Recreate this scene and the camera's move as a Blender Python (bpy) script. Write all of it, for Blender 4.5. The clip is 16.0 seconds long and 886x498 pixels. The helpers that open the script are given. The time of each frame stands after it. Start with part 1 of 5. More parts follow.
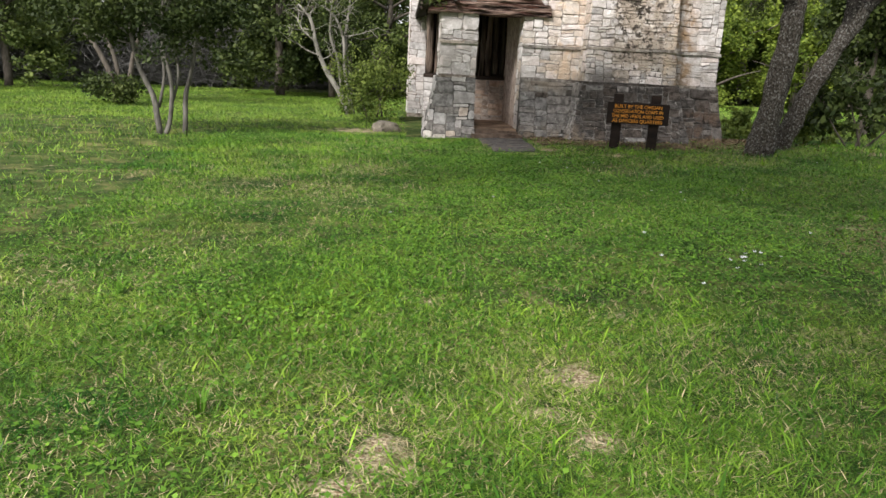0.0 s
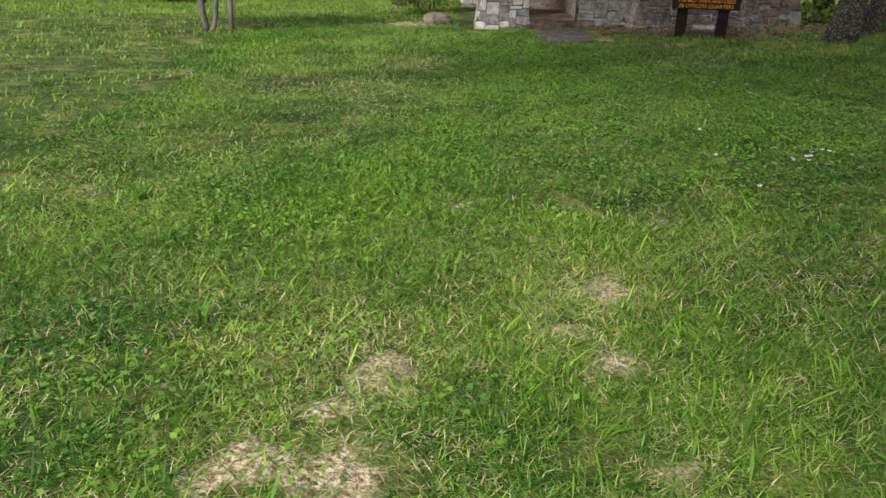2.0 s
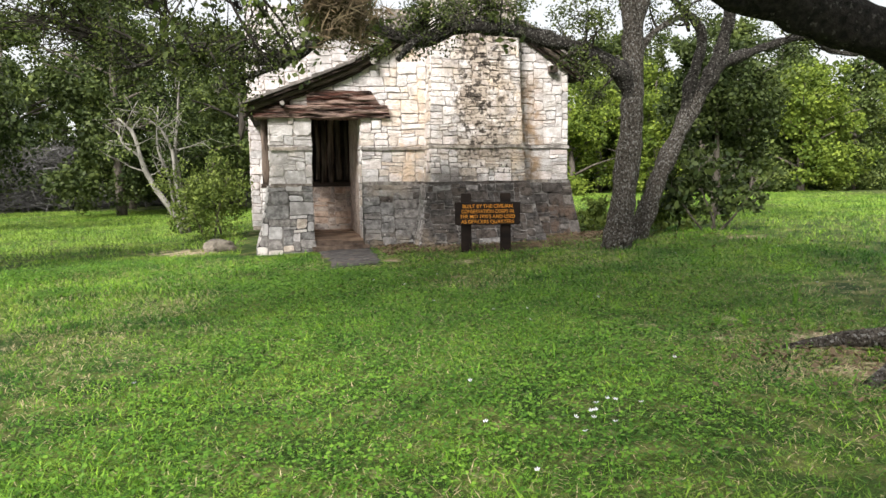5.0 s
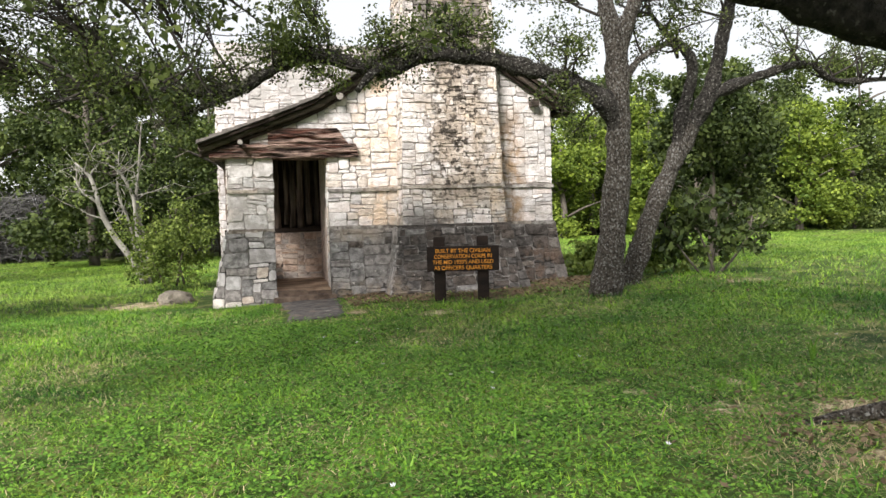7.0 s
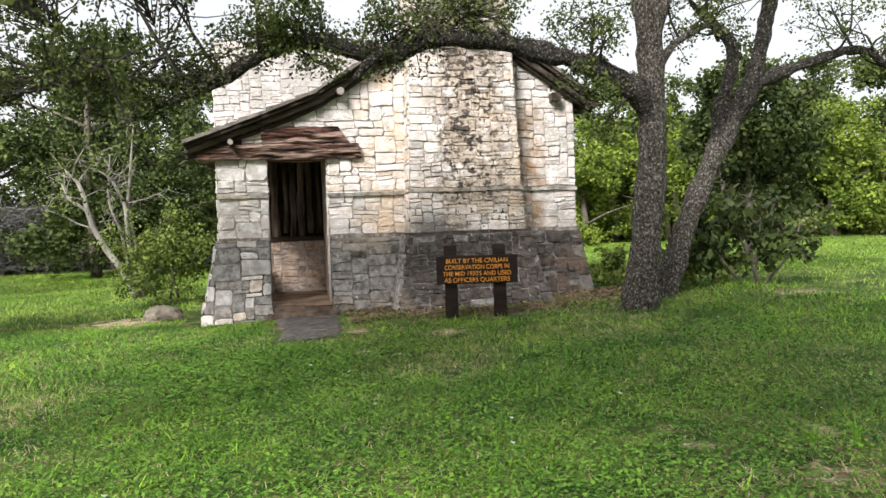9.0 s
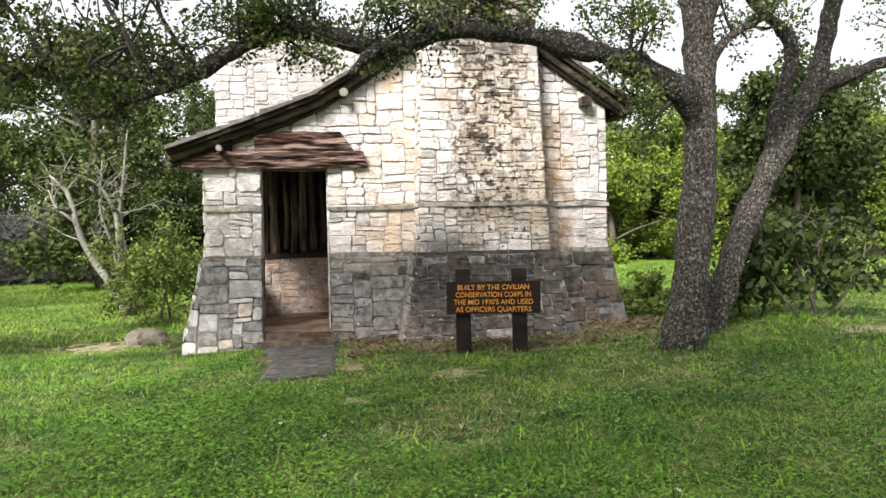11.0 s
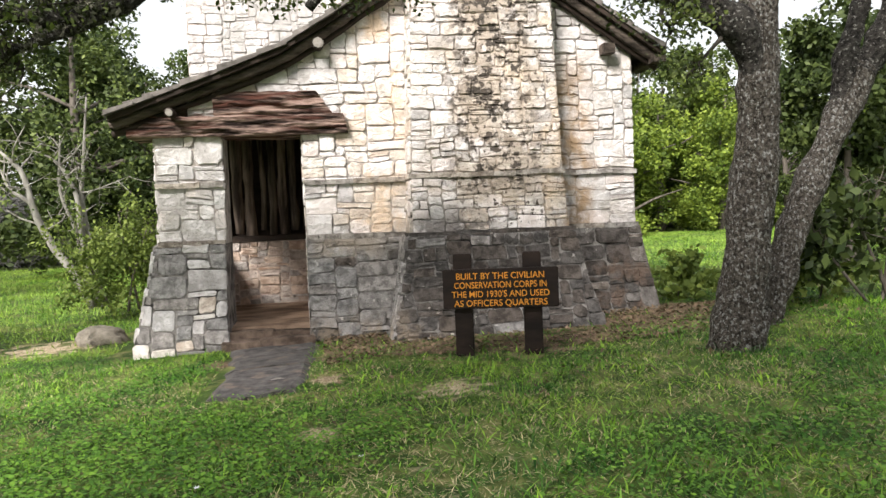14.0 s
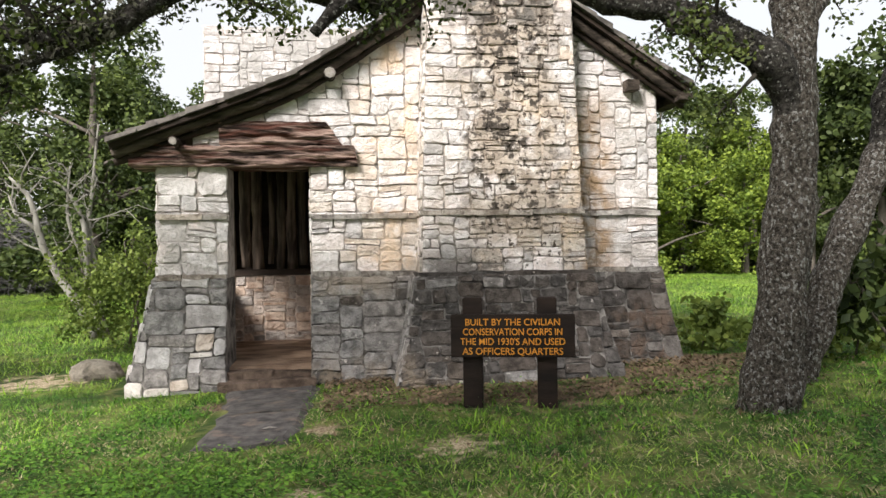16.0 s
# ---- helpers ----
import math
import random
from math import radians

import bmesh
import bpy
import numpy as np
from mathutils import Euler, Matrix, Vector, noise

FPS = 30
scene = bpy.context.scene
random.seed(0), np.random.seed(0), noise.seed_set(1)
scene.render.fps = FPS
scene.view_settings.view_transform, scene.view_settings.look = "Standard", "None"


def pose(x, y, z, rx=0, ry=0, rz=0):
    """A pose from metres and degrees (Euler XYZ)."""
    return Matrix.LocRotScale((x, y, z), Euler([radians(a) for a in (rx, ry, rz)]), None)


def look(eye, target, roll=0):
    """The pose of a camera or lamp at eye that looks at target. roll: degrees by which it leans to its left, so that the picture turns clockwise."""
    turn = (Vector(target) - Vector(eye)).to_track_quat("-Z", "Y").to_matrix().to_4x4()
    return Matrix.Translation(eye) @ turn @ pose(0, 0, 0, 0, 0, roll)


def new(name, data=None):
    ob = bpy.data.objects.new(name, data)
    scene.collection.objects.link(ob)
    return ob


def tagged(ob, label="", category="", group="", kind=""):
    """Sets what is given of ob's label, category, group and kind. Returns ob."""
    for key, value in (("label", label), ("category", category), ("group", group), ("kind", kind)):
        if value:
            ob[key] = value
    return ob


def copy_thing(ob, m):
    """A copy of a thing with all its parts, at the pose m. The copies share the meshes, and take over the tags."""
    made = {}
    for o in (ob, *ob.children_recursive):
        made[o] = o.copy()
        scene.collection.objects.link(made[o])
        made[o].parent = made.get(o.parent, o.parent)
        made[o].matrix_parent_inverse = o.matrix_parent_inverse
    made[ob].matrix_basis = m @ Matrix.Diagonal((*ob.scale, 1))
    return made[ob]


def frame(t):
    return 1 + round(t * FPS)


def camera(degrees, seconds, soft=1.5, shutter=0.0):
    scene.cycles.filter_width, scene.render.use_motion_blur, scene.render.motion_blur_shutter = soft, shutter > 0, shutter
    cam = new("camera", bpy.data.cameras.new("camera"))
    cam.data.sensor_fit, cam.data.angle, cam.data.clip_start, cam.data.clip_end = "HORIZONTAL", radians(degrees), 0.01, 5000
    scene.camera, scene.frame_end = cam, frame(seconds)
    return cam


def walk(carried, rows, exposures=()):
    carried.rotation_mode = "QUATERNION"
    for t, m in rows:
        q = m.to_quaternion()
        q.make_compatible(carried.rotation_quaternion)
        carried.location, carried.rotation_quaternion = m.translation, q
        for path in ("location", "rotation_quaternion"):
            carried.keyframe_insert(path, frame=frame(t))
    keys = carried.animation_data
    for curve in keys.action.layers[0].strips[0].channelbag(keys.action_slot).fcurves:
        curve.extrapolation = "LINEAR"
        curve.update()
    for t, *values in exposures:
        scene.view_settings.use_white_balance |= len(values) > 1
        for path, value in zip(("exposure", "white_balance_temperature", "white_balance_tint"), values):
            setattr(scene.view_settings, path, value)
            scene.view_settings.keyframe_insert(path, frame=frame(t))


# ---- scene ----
cam = camera(61.7, 16.0)
PATH = [
    (0, (-1.253, -12.967, 1.119), (-1.126, -11.029, 0.641), 2.9),
    (0.5, (-1.195, -12.851, 1.09), (-1.08, -10.981, 0.39), 2.4),
    (1, (-1.166, -12.813, 1.087), (-1.196, -11.0, 0.243), 3.7),
    (1.5, (-1.135, -12.811, 1.091), (-1.151, -10.988, 0.27), 3.8),
    (2, (-1.074, -12.754, 1.091), (-1.108, -10.899, 0.346), 1.3),
    (2.5, (-1.031, -12.641, 1.096), (-0.769, -10.754, 0.485), 0.5),
    (3, (-1.0, -12.455, 1.175), (-0.588, -10.55, 0.723), -1.4),
    (3.5, (-0.924, -12.287, 1.194), (-0.51, -10.356, 0.877), -0.6),
    (4, (-0.798, -12.183, 1.265), (-0.477, -10.226, 1.007), 0.8),
    (4.5, (-0.67, -11.933, 1.23), (-0.262, -9.986, 1.023), -1.0),
    (4.7, (-0.596, -11.862, 1.206), (-0.175, -9.919, 0.983), -0.7),
    (6.8, (0.019, -10.953, 1.135), (0.446, -8.999, 1.093), -2.0),
    (7, (0.058, -10.883, 1.125), (0.488, -8.932, 1.033), -1.6),
    (7.5, (0.198, -10.655, 1.139), (0.604, -8.696, 1.156), 0.1),
    (8, (0.271, -10.447, 1.103), (0.608, -8.476, 1.055), 0.3),
    (8.5, (0.272, -10.122, 1.108), (0.63, -8.154, 1.126), -1.2),
    (9, (0.347, -9.885, 1.093), (0.732, -7.924, 1.025), -2.0),
    (9.2, (0.374, -9.735, 1.106), (0.709, -7.764, 1.107), -1.0),
    (11.3, (0.704, -8.689, 1.212), (1.024, -6.716, 1.155), -1.3),
    (11.5, (0.722, -8.601, 1.242), (1.023, -6.625, 1.16), -1.1),
    (12, (0.8, -8.383, 1.226), (1.088, -6.409, 1.08), -2.3),
    (12.5, (0.802, -8.115, 1.226), (1.162, -6.149, 1.147), -3.2),
    (13, (0.838, -7.899, 1.235), (1.208, -5.937, 1.13), -3.4),
    (13.5, (0.969, -7.687, 1.225), (1.282, -5.711, 1.211), -2.0),
    (14, (1.029, -7.493, 1.206), (1.321, -5.517, 1.099), -2.3),
    (14.5, (1.062, -7.278, 1.245), (1.341, -5.298, 1.226), -2.5),
    (15, (1.091, -7.197, 1.259), (1.288, -5.207, 1.232), -1.4),
    (15.5, (1.123, -7.157, 1.261), (1.396, -5.176, 1.244), -0.2),
    (16, (1.147, -7.141, 1.25), (1.393, -5.156, 1.236), -0.8),
]
walk(cam, [(t, look(eye, target, roll)) for t, eye, target, roll in PATH],
     exposures=[(0, 0.0), (1, 0.0), (2, -0.15), (2.6, -0.15), (3, 0.03), (3.5, 0.22), (4.5, 0.43), (9, 0.46), (11.5, 0.64), (14, 0.62), (15, 0.48), (16, 0.40)])

# ---------------------------------------------------------------- light
world = bpy.data.worlds.new("sky")
scene.world = world
world.use_nodes = True
wt = world.node_tree
sky = wt.nodes.new("ShaderNodeTexSky")
sky.sky_type = "NISHITA"
sky.sun_disc = False
sky.sun_elevation = radians(39)
sky.sun_rotation = radians(215)
sky.air_density = 1.0
sky.dust_density = 4.0
sky.ozone_density = 1.0
SKY = 0.106
wt.nodes["Background"].inputs[1].default_value = SKY
veil = wt.nodes.new("ShaderNodeMix")  # thin bright cloud over the whole sky
veil.data_type = "RGBA"
veil.inputs[0].default_value = 0.72
veil.inputs[7].default_value = (8.8, 8.8, 8.85, 1)
wt.links.new(sky.outputs[0], veil.inputs[6])
wt.links.new(veil.outputs[2], wt.nodes["Background"].inputs[0])

SUN_DIR = Vector((-0.55, -0.80, 0.78))
sun = new("sun", bpy.data.lights.new("sun", "SUN"))
sun.data.energy = 5.0
sun.data.angle = radians(18)
sun.data.color = (1.0, 0.96, 0.915)
sun.matrix_world = look(SUN_DIR * 40, (0, 0, 0))


# ---------------------------------------------------------------- materials
def noise_mat(name, dark, light, scale=6.0, rough=0.85, bump=0.3, fine=60.0, random_amount=0.0, island=False,
              hue=1.0, stretch=(1, 1, 1), third=None, third_scale=1.2, third_range=(0.55, 0.7), local=False, bump_dist=0.01, translucent=0.0,
              spread=(0.3, 0.7), gloss=0.25):
    """A procedural surface: two tones on a coarse and a fine grain, a third tone as blotches, relief, and a random tint."""
    m = bpy.data.materials.new(name)
    m.use_nodes = True
    t = m.node_tree
    n, l = t.nodes, t.links
    b = n["Principled BSDF"]
    b.inputs["Roughness"].default_value = rough
    b.inputs["Specular IOR Level"].default_value = gloss
    if local:
        co = n.new("ShaderNodeTexCoord").outputs["Object"]
    else:
        co = n.new("ShaderNodeNewGeometry").outputs["Position"]
    mp = n.new("ShaderNodeMapping")
    mp.inputs["Scale"].default_value = stretch
    l.new(co, mp.inputs[0])
    co = mp.outputs[0]

    def tex(s, detail=4.0):
        q = n.new("ShaderNodeTexNoise")
        q.inputs["Scale"].default_value = s
        q.inputs["Detail"].default_value = detail
        q.inputs["Roughness"].default_value = 0.6
        l.new(co, q.inputs["Vector"])
        return q.outputs["Fac"]

    def ramp(f, a, c):
        q = n.new("ShaderNodeMapRange")
        q.inputs[1].default_value, q.inputs[2].default_value = a, c
        l.new(f, q.inputs[0])
        return q.outputs[0]

    def mix(f, a, c, blend="MIX"):
        q = n.new("ShaderNodeMix")
        q.data_type = "RGBA"
        q.blend_type = blend
        for sock, v in ((q.inputs[0], f), (q.inputs[6], a), (q.inputs[7], c)):
            if isinstance(v, (int, float)):
                sock.default_value = v
            elif isinstance(v, tuple):
                sock.default_value = (*v, 1)
            else:
                l.new(v, sock)
        return q.outputs[2]

    coarse, grain = tex(scale), tex(fine)
    col = mix(ramp(coarse, *spread), dark, light)
    if third:
        col = mix(ramp(tex(third_scale, 5.0), *third_range), col, third)
    col = mix(ramp(grain, 0.2, 0.8), mix(0.35, col, dark), col)
    if random_amount:
        if island:
            r = n.new("ShaderNodeNewGeometry").outputs["Random Per Island"]
        else:
            r = n.new("ShaderNodeObjectInfo").outputs["Random"]
        hsv = n.new("ShaderNodeHueSaturation")
        v = n.new("ShaderNodeMapRange")
        v.inputs[3].default_value, v.inputs[4].default_value = 1 - random_amount, 1 + random_amount
        l.new(r, v.inputs[0])
        l.new(v.outputs[0], hsv.inputs["Value"])
        h = n.new("ShaderNodeMapRange")
        h.inputs[3].default_value, h.inputs[4].default_value = 0.5 + 0.03 * hue * random_amount, 0.5 - 0.03 * hue * random_amount
        l.new(r, h.inputs[0])
        l.new(h.outputs[0], hsv.inputs["Hue"])
        l.new(col, hsv.inputs["Color"])
        col = hsv.outputs[0]
    l.new(col, b.inputs["Base Color"])
    if bump:
        bp = n.new("ShaderNodeBump")
        bp.inputs["Strength"].default_value = bump
        bp.inputs["Distance"].default_value = bump_dist
        add = n.new("ShaderNodeMath")
        l.new(coarse, add.inputs[0])
        l.new(grain, add.inputs[1])
        l.new(add.outputs[0], bp.inputs["Height"])
        l.new(bp.outputs[0], b.inputs["Normal"])
    if translucent:
        tr = n.new("ShaderNodeBsdfTranslucent")
        l.new(col, tr.inputs[0])
        ms = n.new("ShaderNodeMixShader")
        ms.inputs[0].default_value = translucent
        l.new(b.outputs[0], ms.inputs[1])
        l.new(tr.outputs[0], ms.inputs[2])
        l.new(ms.outputs[0], n["Material Output"].inputs[0])
    return m


def stone_mat(name, dark, light, tint=0.10, grain=9.0, chips=None, stains=(), bump=0.7):
    """Weathered masonry. Every stone has its own tone; stains run over the stones: x, half width, z from, z to, colour, scale, ragged from, ragged to."""
    m = bpy.data.materials.new(name)
    m.use_nodes = True
    t = m.node_tree
    n, l = t.nodes, t.links
    b = n["Principled BSDF"]
    b.inputs["Roughness"].default_value = 0.92
    b.inputs["Specular IOR Level"].default_value = 0.2
    geo = n.new("ShaderNodeNewGeometry")
    pos = geo.outputs["Position"]
    info = n.new("ShaderNodeObjectInfo")

    def math_node(op, x, y=None, z=None):
        q = n.new("ShaderNodeMath")
        q.operation = op
        for sock, v in zip(q.inputs, (x, y, z)):
            if v is None:
                continue
            if isinstance(v, (int, float)):
                sock.default_value = v
            else:
                l.new(v, sock)
        return q.outputs[0]

    def tex(s, vec, detail=5.0, rough=0.62):
        q = n.new("ShaderNodeTexNoise")
        q.inputs["Scale"].default_value = s
        q.inputs["Detail"].default_value = detail
        q.inputs["Roughness"].default_value = rough
        l.new(vec, q.inputs["Vector"])
        return q.outputs["Fac"]

    def ramp(f, lo, hi, to0=0.0, to1=1.0):
        q = n.new("ShaderNodeMapRange")
        q.interpolation_type = "SMOOTHSTEP"
        for sock, v in zip(q.inputs[1:5], (lo, hi, to0, to1)):
            sock.default_value = v
        l.new(f, q.inputs[0])
        return q.outputs[0]

    def mix(f, x, y):
        q = n.new("ShaderNodeMix")
        q.data_type = "RGBA"
        for sock, v in ((q.inputs[0], f), (q.inputs[6], x), (q.inputs[7], y)):
            if isinstance(v, (int, float)):
                sock.default_value = v
            elif isinstance(v, tuple):
                sock.default_value = (*v, 1)
            else:
                l.new(v, sock)
        return q.outputs[2]

    own = math_node("FRACT", math_node("ADD", info.outputs["Random"], geo.outputs["Random Per Island"]))
    shift = n.new("ShaderNodeVectorMath")
    shift.operation = "ADD"
    jump = n.new("ShaderNodeCombineXYZ")
    l.new(math_node("MULTIPLY", own, 31.0), jump.inputs[0])
    l.new(math_node("MULTIPLY", own, 17.0), jump.inputs[2])
    l.new(pos, shift.inputs[0])
    l.new(jump.outputs[0], shift.inputs[1])
    coarse, fine, pits = tex(grain, shift.outputs[0]), tex(55, pos), tex(26, shift.outputs[0], 3.0, 0.7)
    col = mix(ramp(coarse, 0.34, 0.64), dark, light)
    col = mix(ramp(fine, 0.25, 0.7, 0.30, 0.0), col, dark)
    if chips:
        col = mix(ramp(tex(13, pos), 0.63, 0.70), col, chips)
    hsv = n.new("ShaderNodeHueSaturation")
    l.new(ramp(own, 0.0, 1.0, 1 - tint, 1 + tint), hsv.inputs["Value"])
    l.new(math_node("MULTIPLY_ADD", math_node("FRACT", math_node("MULTIPLY", own, 7.3)), 0.6, 0.4), hsv.inputs["Saturation"])
    l.new(col, hsv.inputs["Color"])
    col = hsv.outputs[0]
    xyz = n.new("ShaderNodeSeparateXYZ")
    l.new(pos, xyz.inputs[0])
    wander = math_node("MULTIPLY_ADD", tex(2.3, pos), 0.5, -0.25)
    wx = math_node("ADD", xyz.outputs["X"], wander)
    wz = math_node("ADD", xyz.outputs["Z"], wander)
    for sx, half, z0, z1, tone, scale, r0, r1 in stains:
        side = ramp(math_node("ABSOLUTE", math_node("SUBTRACT", wx, sx)), half, half * 0.35)
        tall = math_node("MULTIPLY", ramp(wz, z0 - 0.12, z0 + 0.12), ramp(wz, z1 + 0.3, z1 - 0.3))
        f = math_node("MULTIPLY", math_node("MULTIPLY", side, tall), ramp(tex(scale, pos, 7.0, 0.66), r0, r1))
        col = mix(f, col, tone)
    l.new(col, b.inputs["Base Color"])
    bp = n.new("ShaderNodeBump")
    bp.inputs["Strength"].default_value = bump
    bp.inputs["Distance"].default_value = 0.03
    l.new(math_node("ADD", math_node("ADD", coarse, pits), math_node("MULTIPLY", fine, 0.6)), bp.inputs["Height"])
    l.new(bp.outputs[0], b.inputs["Normal"])
    return m


# what has run down the front: ochre wash beside the chimney, brown in the corner behind it, black lichen down the stack
STAINS = ((1.52, 0.36, 0.95, 3.7, (0.72, 0.56, 0.42), 2.4, 0.44, 0.64),
          (3.48, 0.36, 0.85, 2.6, (0.36, 0.255, 0.165), 3.0, 0.34, 0.56),
          (2.95, 0.42, 0.9, 2.7, (0.68, 0.55, 0.42), 2.6, 0.46, 0.64),
          (2.68, 0.58, 1.35, 4.9, (0.30, 0.245, 0.20), 4.5, 0.42, 0.58),
          (2.55, 0.85, 1.25, 5.0, (0.47, 0.40, 0.335), 3.0, 0.38, 0.62), (0.2, 1.5, 3.35, 5.2, (0.44, 0.42, 0.40), 4.0, 0.38, 0.60),
          (2.45, 1.1, 3.3, 5.2, (0.17, 0.155, 0.14), 5.0, 0.42, 0.56),
          (2.64, 0.58, 1.42, 4.9, (0.075, 0.064, 0.055), 9.5, 0.50, 0.575), (2.72, 0.75, 1.0, 4.9, (0.10, 0.08, 0.065), 19.0, 0.56, 0.61),
          (2.15, 0.55, 0.9, 1.16, (0.11, 0.10, 0.092), 4.0, 0.36, 0.50),
          (-0.35, 0.55, 0.9, 2.3, (0.46, 0.43, 0.41), 3.2, 0.42, 0.62),
          (3.95, 0.30, 0.95, 3.0, (0.50, 0.46, 0.43), 3.0, 0.47, 0.64))
BASE_STAINS = ((3.95, 0.5, -0.2, 0.62, (0.15, 0.105, 0.08), 4.0, 0.46, 0.64), (1.2, 0.5, 0.80, 1.0, (0.34, 0.29, 0.24), 4.0, 0.40, 0.56),
               (1.3, 0.9, -0.3, 0.10, (0.36, 0.29, 0.22), 5.0, 0.44, 0.58))
M_STONE = stone_mat("limestone", (0.66, 0.57, 0.53), (0.88, 0.81, 0.795), 0.09, 8, (0.42, 0.36, 0.31), STAINS)
M_STONE_WARM = stone_mat("cream_limestone", (0.54, 0.43, 0.345), (0.83, 0.725, 0.635), 0.09, 8, (0.40, 0.32, 0.25), STAINS)
M_STONE_MIX = stone_mat("weathered_grey_limestone", (0.45, 0.405, 0.39), (0.75, 0.70, 0.695), 0.12, 8, (0.26, 0.235, 0.21), STAINS)
M_STONE_DARK = stone_mat("dark_grey_lichen_limestone", (0.042, 0.034, 0.029), (0.13, 0.108, 0.094), 0.12, 11, (0.40, 0.35, 0.31), BASE_STAINS)
M_STONE_GREY = stone_mat("mid_grey_limestone", (0.15, 0.138, 0.131), (0.39, 0.358, 0.34), 0.12, 10, (0.52, 0.47, 0.43), BASE_STAINS)
M_STONE_BROWN = stone_mat("brown_stained_limestone", (0.09, 0.07, 0.056), (0.24, 0.20, 0.17), 0.14, 9, (0.42, 0.36, 0.30))
M_STONE_INNER = stone_mat("reddish_soiled_limestone", (0.38, 0.26, 0.19), (0.72, 0.57, 0.46), 0.16, 9, (0.22, 0.14, 0.10))
M_MORTAR = stone_mat("pale_mortar", (0.16, 0.125, 0.10), (0.50, 0.43, 0.37), 0.0, 9, (0.20, 0.165, 0.135), STAINS, 0.5)
M_MORTAR_DARK = stone_mat("soiled_mortar", (0.035, 0.03, 0.027), (0.30, 0.265, 0.235), 0.0, 6, (0.40, 0.35, 0.30), BASE_STAINS, 0.5)
M_LEDGE = stone_mat("brown_weathered_ledge_stone", (0.15, 0.12, 0.095), (0.48, 0.42, 0.36), 0.14, 9, (0.09, 0.075, 0.062))
M_TIMBER = noise_mat("split_weathered_timber", (0.022, 0.012, 0.009), (0.50, 0.35, 0.29), 7, 0.85, 1.0, 40,
                     stretch=(0.3, 1, 2.6), bump_dist=0.05, spread=(0.43, 0.59), third=(0.12, 0.045, 0.03), third_scale=4, third_range=(0.5, 0.62))
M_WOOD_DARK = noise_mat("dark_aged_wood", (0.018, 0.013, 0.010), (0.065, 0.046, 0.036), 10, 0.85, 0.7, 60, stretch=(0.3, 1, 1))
M_LOG = noise_mat("grey_brown_log", (0.035, 0.026, 0.020), (0.22, 0.17, 0.135), 12, 0.85, 0.9, 50, 0.35, stretch=(1, 1, 0.10), spread=(0.38, 0.62))
M_RAKE = noise_mat("brown_grey_hewn_timber", (0.03, 0.023, 0.018), (0.17, 0.135, 0.11), 9, 0.85, 1.0, 60, stretch=(0.35, 1, 1.2), bump_dist=0.03, spread=(0.36, 0.62))
M_CUT = noise_mat("pale_log_end", (0.20, 0.18, 0.16), (0.48, 0.44, 0.40), 30, 0.85, 0.6, 90)
M_SHINGLE = noise_mat("grey_wood_shingle", (0.06, 0.052, 0.047), (0.26, 0.235, 0.215), 8, 0.85, 0.7, 60, 0.3, stretch=(1, 1, 1))
M_SIGN = noise_mat("dark_brown_stained_board", (0.007, 0.0045, 0.0035), (0.026, 0.016, 0.012), 10, 0.8, 0.4, 60, stretch=(0.2, 1, 1))
M_LETTER = noise_mat("yellow_orange_paint", (0.50, 0.19, 0.02), (0.80, 0.36, 0.05), 40, 0.6, 0.1, 120)
M_SLAB = noise_mat("grey_brown_paving", (0.045, 0.041, 0.040), (0.13, 0.12, 0.113), 9, 0.85, 0.5, 50, random_amount=0.25, bump_dist=0.012,
                   third=(0.165, 0.13, 0.108), third_scale=6, third_range=(0.54, 0.66), spread=(0.36, 0.64))
M_STEP = noise_mat("brown_stone_step", (0.07, 0.05, 0.038), (0.30, 0.22, 0.17), 7, 0.85, 1.0, 60, bump_dist=0.04, spread=(0.36, 0.64))
M_FLOOR = noise_mat("brown_flagstone", (0.17, 0.11, 0.075), (0.50, 0.36, 0.26), 5, 0.8, 0.7, 60, bump_dist=0.02, stretch=(0.5, 1, 1), spread=(0.38, 0.62))
M_BARK = noise_mat("fissured_oak_bark", (0.026, 0.020, 0.015), (0.178, 0.156, 0.132), 40, 0.95, 1.0, 80, stretch=(1, 1, 0.75),
                   third=(0.40, 0.395, 0.375), third_scale=44, third_range=(0.55, 0.61), bump_dist=0.05, spread=(0.38, 0.62))
# limbs: oak bark with lichen, darkened to carry their backlit shade in the colour
M_BARK_LIMB_SHADED = noise_mat("shaded_lichened_bark", (0.014, 0.012, 0.010), (0.095, 0.085, 0.075), 26, 0.95, 1.0, 80,
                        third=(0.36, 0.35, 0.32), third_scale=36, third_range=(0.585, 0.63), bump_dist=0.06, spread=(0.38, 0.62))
# near oak: bark taken almost black, the limb's shaded underside put into the colour
M_BARK_SHADED = noise_mat("shaded_oak_bark", (0.008, 0.007, 0.006), (0.05, 0.044, 0.038), 24, 0.95, 1.0, 80,
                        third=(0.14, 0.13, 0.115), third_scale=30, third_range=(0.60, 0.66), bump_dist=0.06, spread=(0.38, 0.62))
M_BARK_FAR = noise_mat("grey_bark", (0.06, 0.05, 0.04), (0.20, 0.175, 0.15), 14, 0.95, 0.5, 60, stretch=(1, 1, 0.3), local=True)
M_BARK_GREY = noise_mat("mid_grey_bark", (0.08, 0.074, 0.065), (0.27, 0.255, 0.23), 14, 0.95, 0.5, 60, stretch=(1, 1, 0.3), local=True)
M_BARK_PALE = noise_mat("pale_bark", (0.15, 0.14, 0.12), (0.42, 0.40, 0.36), 14, 0.95, 0.5, 60, stretch=(1, 1, 0.3), local=True)
